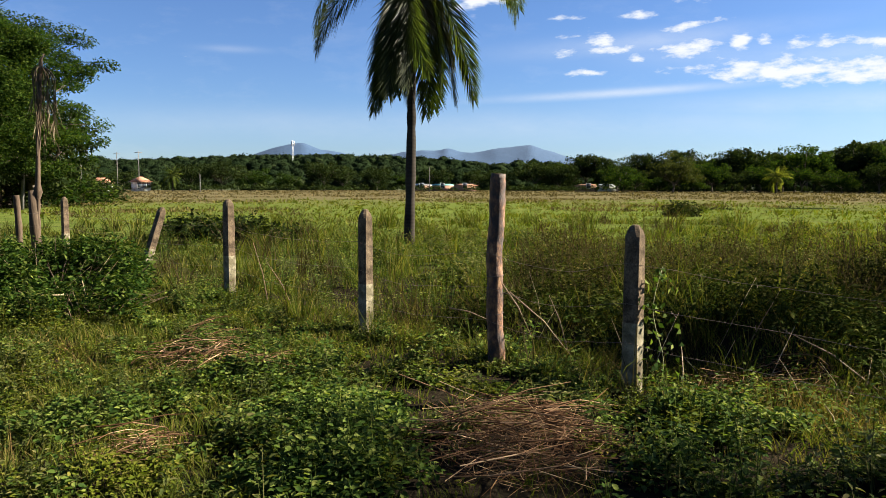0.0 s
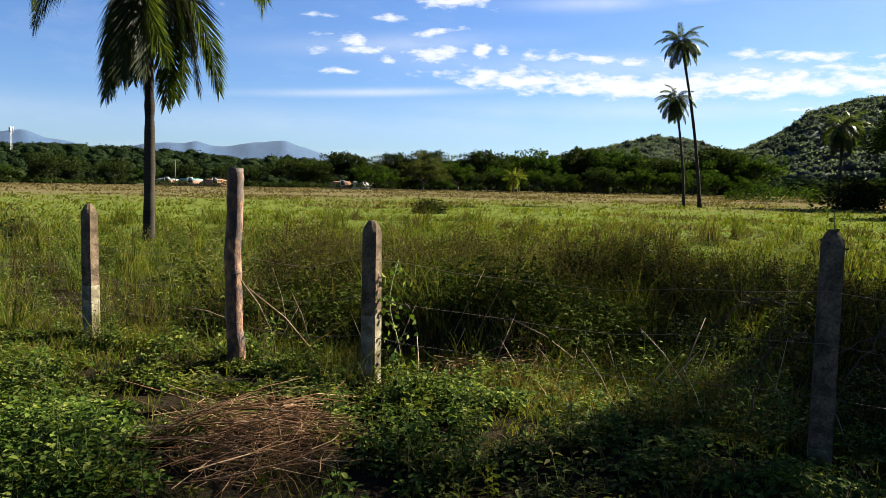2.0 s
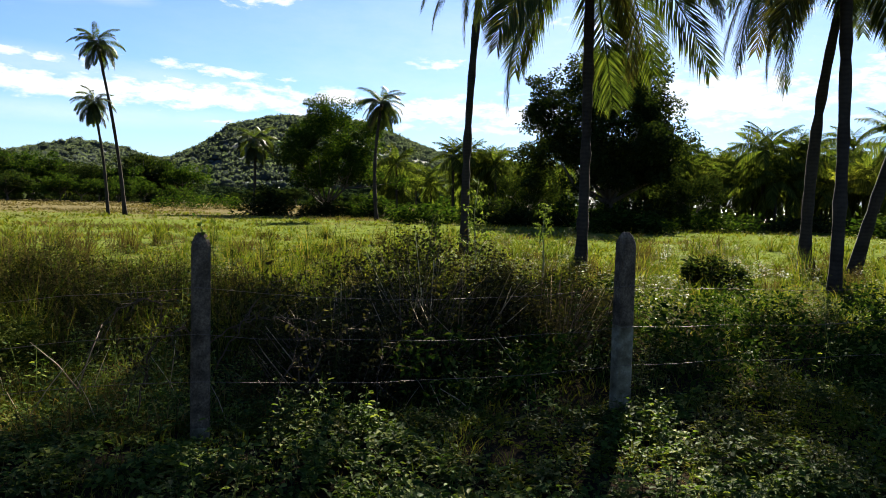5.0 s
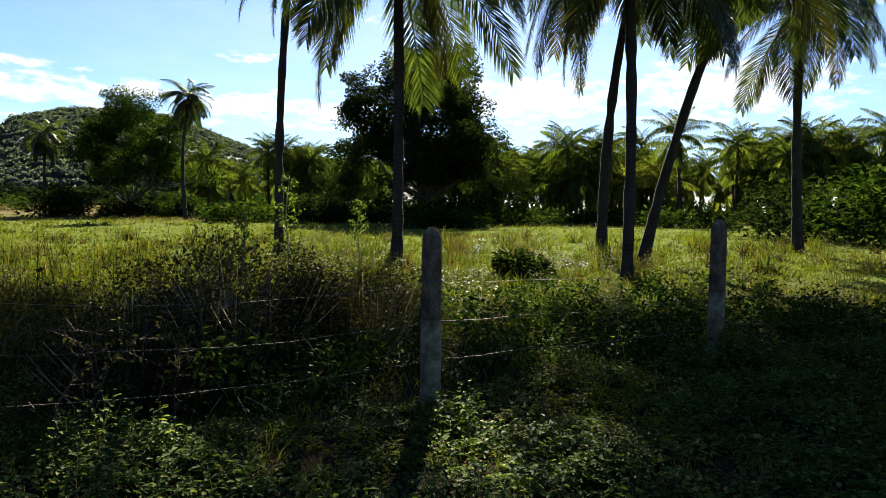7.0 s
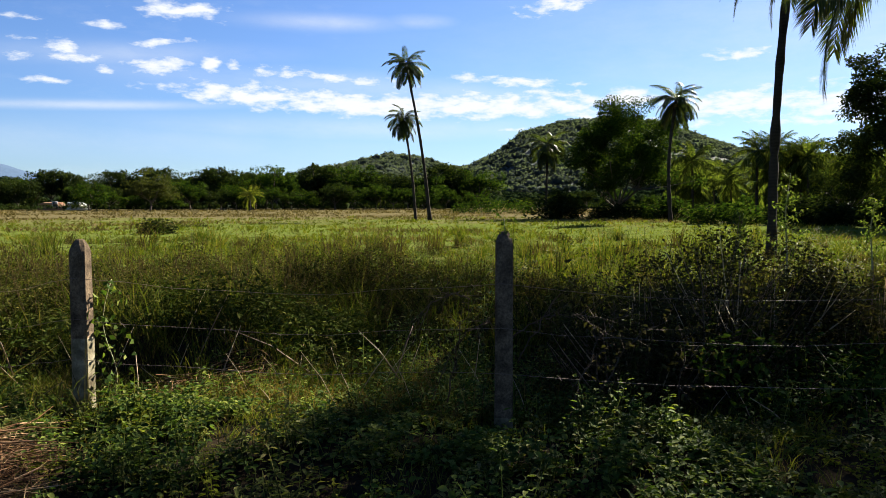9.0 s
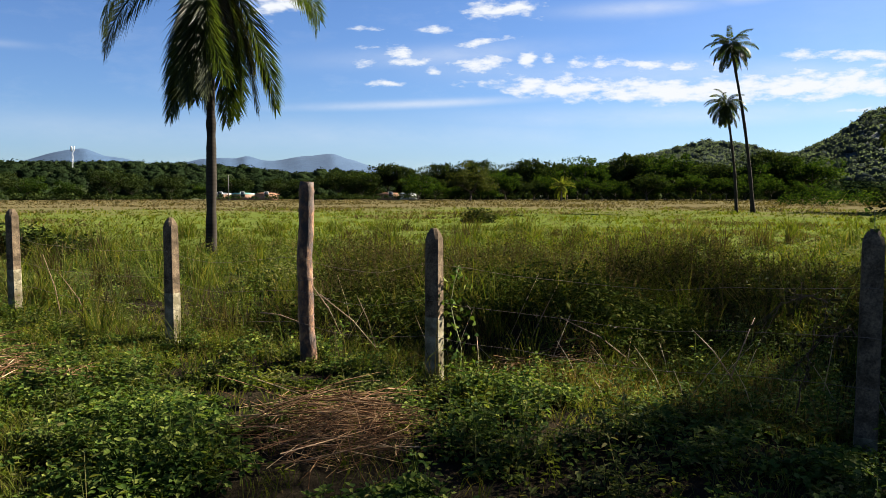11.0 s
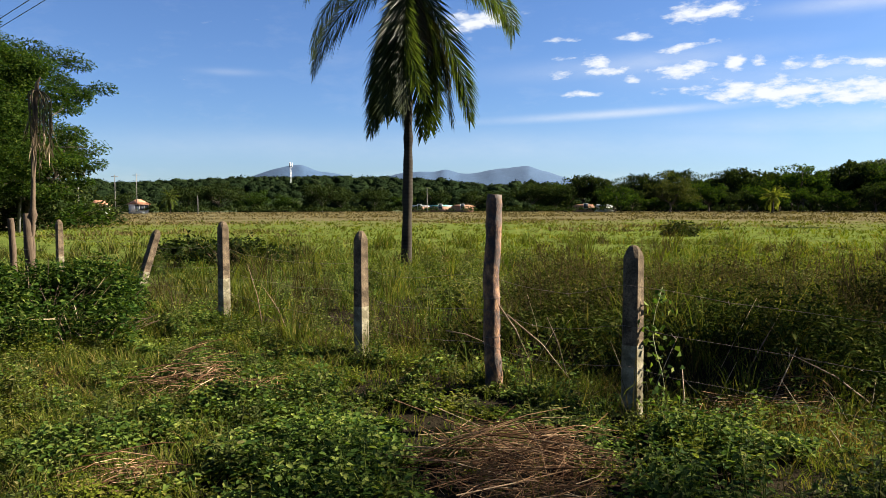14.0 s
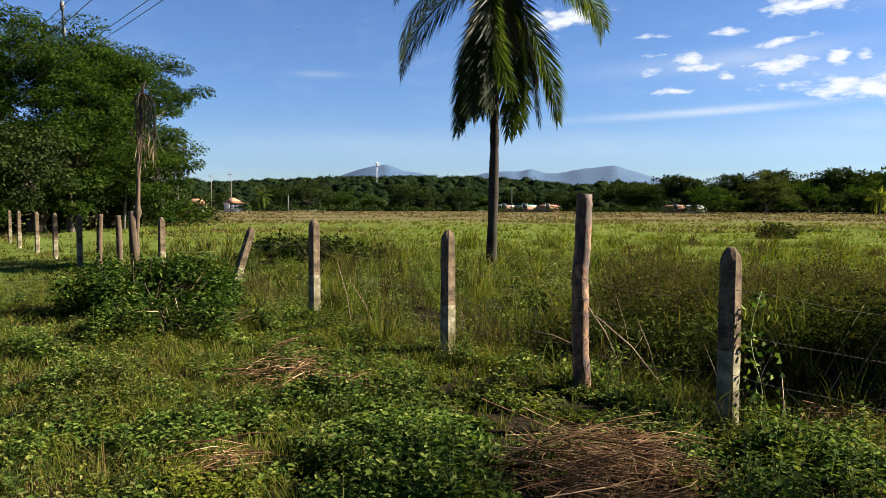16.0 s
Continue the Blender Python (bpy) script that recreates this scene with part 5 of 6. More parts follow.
def tower():
    p = polar(-15.85, 330)
    t = thing("radio_mast", p, "white lattice radio mast above the trees", "mast")
    H = 20.6
    s = Soup()
    for k in range(3):
        a = 2.0944 * k
        tube(s, [(0.5 * math.cos(a), 0.5 * math.sin(a), 0), (0.28 * math.cos(a), 0.28 * math.sin(a), H)], 0.035, 5)
    n = 24
    for i in range(n):
        for k in range(3):
            a, b = 2.0944 * k, 2.0944 * (k + 1)
            r0, r1 = 0.55 - 0.25 * i / n, 0.55 - 0.25 * (i + 1) / n
            tube(s, [(r0 * math.cos(a), r0 * math.sin(a), H * i / n), (r1 * math.cos(b), r1 * math.sin(b), H * (i + 1) / n)], 0.02, 4)
    put("lattice", s.mesh("lattice"), M_PAINTED, t)
    for k in range(3):
        a = 2.0944 * k + 0.5
        s = Soup()
        box(s, (0.7 * math.cos(a) - 0.15, 0.7 * math.sin(a) - 0.15, H - 2.2), (0.7 * math.cos(a) + 0.15, 0.7 * math.sin(a) + 0.15, H - 0.2))
        put("antenna_panel", s.mesh("antenna_panel"), M_PAINTED, t)
        s = Soup()
        tube(s, [(0.2 * math.cos(a), 0.2 * math.sin(a), H - 1.2), (0.7 * math.cos(a), 0.7 * math.sin(a), H - 1.2)], 0.05, 4)
        put("bracket", s.mesh("bracket"), M_PAINTED, t)


tower()


def pole(az, d, h, label, arm=True, lean=0.0):
    t = thing("utility_pole", Matrix.Translation(polar(az, d)) @ pose(0, 0, 0, 0, lean, -az), label, "utility pole")
    s = Soup()
    tube(s, [(0, 0, -0.2), (0, 0, h)], [0.12, 0.075], 10)
    put("shaft", s.mesh("shaft"), M_POLE, t, smooth=True)
    if arm:
        s = Soup()
        box(s, (-0.8, -0.05, h - 0.5), (0.8, 0.05, h - 0.38))
        put("crossarm", s.mesh("crossarm"), M_POLE, t)


pole(-35.1, 60, 4.7, "pale slim post by the lane", False)
pole(-33.9, 55, 3.4, "crooked pale post by the lane", False, 4)
pole(-30.3, 90, 5.6, "grey utility pole by the lane", False)
pole(-29.9, 100, 6.0, "grey utility pole by the lane", False)
pole(-26.6, 190, 9.5, "far grey utility pole", True)
pole(-28.0, 200, 9.5, "far grey utility pole", True)
pole(-22.5, 170, 4.0, "short pole at the field's edge", False)
pole(-5.6, 180, 6.0, "pole among the far trees", False)


def overhead():
    """Power lines over the fence, with a spacer between two of them."""
    def at(side, along, rise):
        p = FENCE_N * side + FENCE_U * along
        return (p[0], p[1], 1.6 + rise)

    for side, rise in ((5.55, 6.5), (6.1, 6.5), (7.5, 6.5), (8.1, 6.7)):
        v = np.linspace(-32, 66, 50)
        sag = 1 - 0.5 * (1 - ((v - 17) / 49) ** 2)
        s = Soup()
        tube(s, [at(side, a, rise + 0.5 * (q - 0.62)) for a, q in zip(v, sag)], 0.014, 5)
        put("power_line", s.mesh("power_line"), M_CABLE, label="dark overhead power line above the fence", category="cable", group="power lines")
    t = thing("line_spacer", (0, 0, 0), "dark spacer hanging between two power lines", "spacer")
    s = Soup()
    tube(s, [at(5.55, 27.2, 6.48), at(6.1, 29.8, 6.2)], 0.035, 6)
    put("rod", s.mesh("rod"), M_CABLE, t)
    for p in (at(5.55, 27.2, 6.48), at(6.1, 29.8, 6.2)):
        s = Soup()
        tube(s, [(p[0], p[1], p[2] - 0.16), (p[0], p[1], p[2]), (p[0], p[1], p[2] + 0.16)], [0.05, 0.08, 0.05], 8)
        put("clamp", s.mesh("clamp"), M_CABLE, t)


overhead()


# ---------------------------------------------------------------- ground cover
def scatter(n, r0, r1, az0, az1, rng, power=1.0):
    """Places in a sector, denser towards its inner edge as power grows."""
    u = rng.uniform(0, 1, n)
    if power == 2.0:
        r = r0 * (r1 / r0) ** u
    else:
        r = np.sqrt(r0 * r0 + (r1 * r1 - r0 * r0) * u ** power)
    a = np.radians(rng.uniform(az0, az1, n))
    return r * np.sin(a), r * np.cos(a), r


PILES = [(0.12, 4.55, 0.5, 0.62), (-2.75, 6.6, 0.5, 0.4), (2.0, 6.05, 0.6, 0.35), (-2.12, 4.2, 0.2, 0.2), (-2.15, 6.35, 0.35, 0.22)]


def off_piles(x, y):
    ok = np.ones(len(x), bool)
    for px, py, rx, ry in PILES[:3]:
        ok &= ((x - px) / rx) ** 2 + ((y - py) / ry) ** 2 > 0.3
    return ok


def in_strip(x, y):
    """The mown strip between the fence and the bank."""
    s, v = to_fence(x, y)
    return (s > -0.05) & (s < 1.0 + 0.2 * np.sin(v * 1.9)) & (v > 0.5) & (v < 6.3)


def on_bank(x, y):
    s, v = to_fence(x, y)
    return (s < 2.6) & (v > 1.7) & (v < 6.3)


def weeds(name, x, y, height, per, leaf, mat, label, rng, spread=0.05, ratio=0.55, stem=True, oval=False):
    """Upright leafy weeds, as one stuff: leaves round short stems."""
    n = len(x)
    z = gz(x, y)
    soup = Soup()
    lean = rng.normal(0, 0.22, (n, 2)) * height[:, None]
    k = np.arange(per)
    f = 0.3 + 0.7 * (k + 0.6) / per
    ang = 2.4 * k[None] + rng.uniform(0, 6.283, (n, 1)) + rng.normal(0, 0.35, (n, per))
    px = x[:, None] + lean[:, :1] * f[None] ** 1.5
    py = y[:, None] + lean[:, 1:] * f[None] ** 1.5
    pz = z[:, None] + height[:, None] * f[None]
    at = np.stack([px, py, pz], -1).reshape(-1, 3)
    pitch = rng.uniform(-0.35, 0.6, (n, per))
    way = np.stack([np.cos(ang) * np.cos(pitch), np.sin(ang) * np.cos(pitch), np.sin(pitch)], -1).reshape(-1, 3)
    ll = (leaf * rng.uniform(0.6, 1.35, (n, per)) * (1.15 - 0.5 * f[None])).ravel()
    at = at + way * spread * rng.uniform(0.1, 0.6, (n * per, 1))
    leaves(soup, at, way, UZ + rng.normal(0, 0.25, (n * per, 3)), ll, ll * ratio, 0.2, oval)
    if stem:
        top = np.stack([x + lean[:, 0], y + lean[:, 1], z + height], 1)
        sticks(soup, np.stack([x, y, z - 0.02], 1), top, 0.004, 0.0015)
    put(name, soup.mesh(name), mat, kind="stuff", label=label, category="weeds")


def tufts(x, y, per, spread, rng):
    """Several blades round each place."""
    n = len(x)
    bx = (x[:, None] + rng.normal(0, spread, (n, per))).ravel()
    by = (y[:, None] + rng.normal(0, spread, (n, per))).ravel()
    out = np.stack([bx - np.repeat(x, per), by - np.repeat(y, per)], 1)
    return bx, by, out


def grass(name, x, y, h, per, spread, width, mat, label, rng, splay=2.0):
    """Tufts of blades that lean outwards, as one stuff."""
    bx, by, out = tufts(x, y, per, spread, rng)
    n = len(bx)
    hh = np.repeat(h, per) * rng.uniform(0.45, 1.2, n)
    sway = np.repeat(rng.normal(0, 0.3, (len(x), 2)), per, 0) * hh[:, None]
    lean = out * splay * rng.uniform(0.2, 1.0, (n, 1)) + sway + rng.normal(0, 0.3, (n, 2)) * hh[:, None]
    soup = Soup()
    w = np.repeat(np.broadcast_to(width, len(x)), per) * rng.uniform(0.7, 1.3, n)
    blades(soup, np.stack([bx, by, gz(bx, by) - 0.02], 1), hh, lean, w)
    put(name, soup.mesh(name), mat, kind="stuff", label=label, category="grass")


def vegetation():
    rng = np.random.default_rng(900)
    # leafy weeds on the verge
    cx, cy, r = scatter(4300, 1.6, 10.5, -50, 118, rng, 0.8)
    more = scatter(1300, 3.5, 18, -50, -6, rng, 0.9)
    cx, cy = np.concatenate([cx, more[0]]), np.concatenate([cy, more[1]])
    per = 9
    ch = np.repeat(np.clip(0.14 + 0.2 * soft_noise(cx, cy, 1.1, 1.0) + 0.08 * rng.normal(0, 1, len(cx)), 0.04, 0.42), per)
    ck = np.repeat(soft_noise(cx, cy, 0.9, 4.0) + 0.45 * rng.normal(0, 1, len(cx)), per)
    reach = np.repeat(rng.uniform(0.06, 0.17, len(cx)), per)
    gx, gy = rng.normal(0, 1, (2, len(reach)))
    x, y = np.repeat(cx, per) + gx * reach, np.repeat(cy, per) + gy * reach
    s, v = to_fence(x, y)
    mound = soft_noise(x, y, 0.62, 3.3) + 0.35 * soft_noise(x, y, 0.27, 1.1)
    keep = (s < 0.25) & ((mound > -0.12) | (v < 1.2)) & off_piles(x, y) & ((v < 5.5) | (np.repeat(rng.uniform(0, 1, len(cx)), per) < 0.9))
    ch = ch * np.clip(0.75 + 0.7 * mound, 0.5, 1.5)
    h = (ch * (1.1 - 0.25 * np.minimum(gx ** 2 + gy ** 2, 3)) * rng.uniform(0.6, 1.25, len(x)))[keep]
    h = np.maximum(h, 0.04)
    x, y, kind = x[keep], y[keep], ck[keep]
    a, b = kind > 0.1, kind < -0.35
    c = ~a & ~b
    weeds("broadleaf_weeds", x[a], y[a], h[a] * 1.15, 12, 0.056, M_WEED, "dense broad-leaved green weeds on the verge", rng, 0.07, 0.66, oval=True)
    weeds("narrow_leaf_weeds", x[c], y[c], h[c] * 1.2, 12, 0.056, M_VERGE, "narrow-leaved weeds on the verge", rng, 0.06, 0.42, oval=True)
    weeds("small_leaf_weeds", x[b], y[b], h[b] * 0.8, 11, 0.036, M_LUSH, "small-leaved bright creeping weeds on the verge", rng, 0.07, 0.66, oval=True)
    # thick mats of broad leaves
    for mx_, my_, ra, rb, n in ((-1.15, 4.75, 0.62, 0.6, 300), (-2.75, 4.7, 0.4, 0.5, 120), (-1.1, 3.8, 0.5, 0.3, 110), (1.4, 5.1, 0.6, 0.3, 110)):
        q, a = np.sqrt(rng.uniform(0, 1, n)), rng.uniform(0, 6.283, n)
        mx, my = mx_ + ra * q * np.cos(a), my_ + rb * q * np.sin(a)
        lump = 0.5 + 0.5 * soft_noise(mx, my, 0.35, 6.0)
        weeds("leaf_mat", mx, my, (0.06 + 0.3 * lump) * (1.1 - 0.6 * q * q) * rng.uniform(0.5, 1.15, n), 11, 0.055, M_WEED, "thick mat of broad-leaved weeds on the verge", rng, 0.09, 0.66, oval=True)

    # grass and litter among them
    x, y, r = scatter(17000, 1.6, 11, -50, 118, rng, 0.75)
    x2, y2, r2 = scatter(13000, 3.5, 48, -52, -12, rng, 2.0)
    x, y = np.concatenate([x, x2]), np.concatenate([y, y2])
    s, v = to_fence(x, y)
    mound = soft_noise(x, y, 0.62, 3.3) + 0.35 * soft_noise(x, y, 0.27, 1.1)
    keep = (s < 0.4) & ((mound < 0.0) | (v > 4.6))
    x, y = x[keep], y[keep]
    dryness = soft_noise(x, y, 1.4, 8.0) + 0.4 * rng.normal(0, 1, len(x)) > 0.8
    h = rng.uniform(0.05, 0.17, len(x))
    grass("verge_grass", x[~dryness], y[~dryness], h[~dryness], 7, 0.03, 0.003 + 0.0008 * np.hypot(x, y)[~dryness], M_GRASS, "short green grass between the weeds", rng)
    grass("withered_grass", x[dryness], y[dryness], h[dryness], 7, 0.04, 0.003 + 0.0006 * np.hypot(x, y)[dryness], M_DRY, "withered yellow grass between the weeds", rng, 3.0)
    # long grass behind the fence: tall clumps with low gaps between
    def clumps(n, r0, r1, per, reach):
        cx, cy, cr = scatter(n, r0, r1, -50, 118, rng, 2.0)
        w = np.repeat(reach * (1 + 0.07 * cr), per)
        g = rng.normal(0, 1, (2, len(w)))
        cs, _ = to_fence(cx, cy)
        big = np.clip(rng.gamma(2.0, 0.17, n) + 0.1 * soft_noise(cx, cy, 1.8, 9.0) + 0.12 * np.exp(-((cs - 1.8) / 2.4) ** 2), 0.1, 0.85)
        tall = np.repeat(big, per) * (1.05 - 0.15 * np.minimum(g[0] ** 2 + g[1] ** 2, 4))
        return np.repeat(cx, per) + g[0] * w, np.repeat(cy, per) + g[1] * w, tall, np.repeat(rng.uniform(0, 1, n), per)

    x, y, tall, mood = clumps(3000, 4.3, 34, 6, 0.07)
    s, v = to_fence(x, y)
    keep = s > -0.2
    x, y, tall, mood = x[keep], y[keep], np.maximum(tall[keep], 0.08) * rng.uniform(0.8, 1.2, keep.sum()), mood[keep]
    r = np.hypot(x, y)
    brown = mood + 0.3 * soft_noise(x, y, 2.5, 5.0) - 0.012 * np.clip(to_fence(x, y)[1] - 3.0, 0, 20) > 0.7
    w = 0.003 + 0.0012 * r
    s, v = to_fence(x, y)
    tall = tall * (1 - 0.75 * np.exp(-((s - 0.4) / 0.5) ** 2)) * np.where(in_strip(x, y), 0.35, 1.0) * np.where((v < -2.0) & (s < 7), 0.4, 1.0) * np.where((v < 2.6) & (s < 2.6), 0.4, 1.0)
    grass("long_grass", x[~brown], y[~brown], tall[~brown], 9, 0.05, w[~brown] * 0.75, M_GRASS, "long green grass behind the fence", rng)
    grass("seeding_grass", x[brown], y[brown], tall[brown] * 1.1, 9, 0.05, w[brown] * 0.65, M_BROWN, "brown seeding grass behind the fence", rng)
    x, y, r = scatter(9000, 4.5, 26, -50, 118, rng, 2.0)
    s, v = to_fence(x, y)
    keep = s > -0.1
    x, y, r = x[keep], y[keep], r[keep]
    grass("undergrowth_grass", x, y, rng.uniform(0.06, 0.16, len(x)), 6, 0.07, 0.004 + 0.0014 * r, M_GRASS, "short grass under the tall clumps", rng)
    # leafy weeds in clumps among it
    x, y, h, ck = clumps(1000, 4.8, 36, 11, 0.085)
    s, v = to_fence(x, y)
    keep = (s > 0.25) & (s < 22) & ~in_strip(x, y) & ~on_bank(x, y)
    x, y, ck = x[keep], y[keep], ck[keep]
    h = np.maximum(1.15 * h[keep] * rng.uniform(0.7, 1.2, keep.sum()), 0.08)
    r = np.hypot(x, y)
    kind = 0.85 * ck + 0.15 * rng.uniform(0, 1, len(x)) + 0.25 * soft_noise(x, y, 2.8, 12.0)
    a, b = kind < 0.4, kind > 0.72
    c = ~a & ~b
    weeds("leafy_stalks", x[a], y[a], h[a], 12, 0.06, M_WEED, "tall leafy weed stalks behind the fence", rng, 0.08, 0.45)
    weeds("olive_stalks", x[c], y[c], h[c], 12, 0.06, M_VERGE, "olive-green leafy stalks behind the fence", rng, 0.08, 0.42)
    weeds("brown_stalks", x[b], y[b], h[b] * 1.15, 12, 0.05, M_BROWN, "tall brownish seeding weeds behind the fence", rng, 0.06, 0.38)
    # dense thickets of weeds with dark hearts
    soup = Soup()
    spots = [(rng.uniform(3.4, 11), rng.uniform(-9, 13), rng.uniform(0.25, 0.6)) for _ in range(60)]
    for s0, v0, top in spots:
        px, py = fence_xy(s0, v0)
        wide = rng.uniform(0.35, 0.8)
        g0 = float(gz(px, py))
        balls = [((px + wide * rng.normal(0, 0.5), py + wide * rng.normal(0, 0.5), g0 + top * rng.uniform(0.15, 0.85)), 0.24 * rng.uniform(0.7, 1.3)) for _ in range(9)]
        sub_ = crown_leaves(balls, 64, 0.07, rng, 0.8, 0.2, 0.4)
        soup.add(np.concatenate(sub_.v), *[np.concatenate(q) for q in sub_.p.values()])
    put("weed_thicket", soup.mesh("weed_thicket"), M_VERGE, kind="stuff", label="dense thickets of olive-green weeds behind the fence", category="weeds")
    # shoulder-wide shrubs of fine weeds standing in a loose row, dark underneath
    fine, brush = Soup(), Soup()
    for _ in range(72):
        az, r0 = rng.uniform(0, 46), 8.5 + abs(rng.normal(0, 2.6))
        px, py = r0 * math.sin(radians(az)), r0 * math.cos(radians(az))
        g0, wide, top = float(gz(px, py)), rng.uniform(0.35, 0.8), rng.uniform(0.5, 0.98) * (0.8 if az > 34 else 1.0)
        balls = []
        for _ in range(26):
            q = rng.uniform(0, 1) ** 0.6
            a = rng.uniform(0, 6.283)
            balls.append(((px + wide * q * math.cos(a), py + wide * q * math.sin(a), g0 + top * rng.uniform(0.35, 1.0) * (1 - 0.5 * q * q)), 0.15 * rng.uniform(0.7, 1.4)))
        sub_ = crown_leaves(balls, 60, 0.046, rng, 1.0, 0.15, 0.34)
        fine.add(np.concatenate(sub_.v), *[np.concatenate(q) for q in sub_.p.values()])
        n = 26
        a, q = rng.uniform(0, 6.283, n), np.sqrt(rng.uniform(0, 1, n))
        foot = np.stack([px + 0.4 * wide * q * np.cos(a), py + 0.4 * wide * q * np.sin(a), np.full(n, g0 - 0.02)], 1)
        tip = np.stack([px + 1.1 * wide * q * np.cos(a), py + 1.1 * wide * q * np.sin(a), g0 + top * rng.uniform(0.7, 1.2, n)], 1)
        sticks(brush, foot, tip, 0.004, 0.002)
        for c in (0.78, 0.86, 0.93, 1.0):
            leaves(brush, foot + (tip - foot) * c, rng.normal(0, 0.5, (n, 3)) + (0, 0, 0.8), rng.normal(0, 1, (n, 3)), rng.uniform(0.03, 0.06, n), rng.uniform(0.01, 0.02, n))
    put("field_shrubs", fine.mesh("field_shrubs"), M_SCRUB, kind="stuff", label="row of fine-leaved olive shrubs behind the fence", category="shrubs")
    put("seed_stalks", brush.mesh("seed_stalks"), M_BROWN, kind="stuff", label="brown seed stalks rising from the shrubs", category="weeds")
    # the overgrown bank: dense fine weeds, shade put in their colour, higher to one side
    soup = Soup()
    for _ in range(95):
        v0 = rng.uniform(1.5, 6.3)
        s0 = rng.uniform(1.15 if v0 > 3.6 else 1.7, 2.7)
        px, py = fence_xy(s0, v0)
        g0, wide = float(gz(px, py)), rng.uniform(0.25, 0.5)
        top = (0.36 if v0 < 3.8 else 0.18) * rng.uniform(0.6, 1.3)
        balls = [((px + wide * rng.normal(0, 0.5), py + wide * rng.normal(0, 0.5), g0 + top * rng.uniform(0.0, 0.9)), 0.2 * rng.uniform(0.7, 1.3)) for _ in range(8)]
        sub_ = crown_leaves(balls, 46, 0.065, rng, 0.8, 0.1, 0.3)
        soup.add(np.concatenate(sub_.v), *[np.concatenate(q) for q in sub_.p.values()])
    put("shade_toned_weeds", soup.mesh("shade_toned_weeds"), M_BANK_SHADE, kind="stuff", label="dense weeds coloured dark like shade over the low bank", category="weeds")
    # grass and dry litter hanging over the foot of the bank
    n = 1300
    ss, vv = rng.uniform(0.3, 1.9, n), rng.uniform(0.3, 6.8, n)
    x, y = FENCE_N[0] * (FENCE_C + ss) + FENCE_U[0] * vv, FENCE_N[1] * (FENCE_C + ss) + FENCE_U[1] * vv
    pale = soft_noise(x, y, 0.5, 2.0) + 0.5 * rng.normal(0, 1, n) > 0.45
    h = rng.uniform(0.07, 0.26, n)
    grass("bank_grass", x[~pale], y[~pale], h[~pale], 9, 0.05, 0.006, M_GRASS, "green grass over the foot of the bank", rng, 2.4)
    grass("bank_litter", x[pale], y[pale], h[pale] * 0.9, 9, 0.06, 0.005, M_DRY, "pale dry grass over the foot of the bank", rng, 3.2)
    # low green creepers and pale litter in front of the thorn bush
    x, y = [], []
    for _ in range(520):
        a, b = fence_xy(rng.uniform(-0.1, 2.2), rng.uniform(-1.2, 2.6))
        x.append(a), y.append(b)
    x, y = np.array(x), np.array(y)
    weeds("strip_weeds", x, y, rng.uniform(0.06, 0.24, len(x)), 12, 0.055, M_WEED, "low green weeds behind the fence", rng, 0.08, 0.5)
    k = rng.integers(0, len(x), 260)
    grass("strip_litter", x[k] + rng.normal(0, 0.1, 260), y[k] + rng.normal(0, 0.1, 260), rng.uniform(0.08, 0.3, 260), 8, 0.05, 0.006, M_DRY, "pale dry grass behind the fence", rng, 3.0)
    # shaded leafy tangle between the last posts
    soup = Soup()
    for _ in range(75):
        px, py = fence_xy(rng.uniform(0.2, 5.0), rng.uniform(-10.5, -1.5))
        g0, top, wide = float(gz(px, py)), rng.uniform(0.25, 0.75), rng.uniform(0.3, 0.8)
        balls = [((px + wide * rng.normal(0, 0.5), py + wide * rng.normal(0, 0.5), g0 + top * rng.uniform(0.1, 0.9)), 0.22 * rng.uniform(0.7, 1.3)) for _ in range(8)]
        sub_ = crown_leaves(balls, 40, 0.075, rng, 0.8, 0.2, 0.42)
        soup.add(np.concatenate(sub_.v), *[np.concatenate(q) for q in sub_.p.values()])
    put("shade_thicket", soup.mesh("shade_thicket"), M_BUSH, kind="stuff", label="leafy tangle of shaded weeds behind the fence", category="weeds")
    # tall thin stalks round the thorn bush
    x, y = rng.uniform(4.6, 8.4, 120), rng.uniform(3.6, 6.2, 120)
    weeds("tall_thin_stalks", x, y, rng.uniform(0.8, 1.6, 120), 18, 0.05, M_SHRUB, "tall thin stalks standing out of the thorn bush", rng, 0.05, 0.4)
    # the open pasture
    x, y, r = scatter(17000, 13, 85, -50, 112, rng, 2.0)
    s, v = to_fence(x, y)
    pick = soft_noise(x, y, 6.0, 1.5) + 0.6 * soft_noise(x, y, 1.8, 3.5)
    keep = (s > 6) & (pick > -0.75)
    x, y, r, pick = x[keep], y[keep], r[keep], pick[keep]
    h = (0.15 + 0.1 * np.clip(pick, -0.5, 1.2)) * rng.uniform(0.6, 1.5, len(x))
    grass("pasture_grass", x, y, h, 4, 0.12, 0.012 + 0.0014 * r, M_LUSH, "bright green pasture grass in the open field", rng, 1.4)
    # low leafy clumps across the pasture
    x, y, r = scatter(8000, 12, 75, -48, 105, rng, 2.0)
    s, v = to_fence(x, y)
    keep = (s > 5) & (soft_noise(x, y, 3.4, 14.0) + 0.4 * rng.normal(0, 1, len(x)) > 0.35)
    x, y, r = x[keep], y[keep], r[keep]
    kind = rng.uniform(0, 1, len(x)) < 0.6
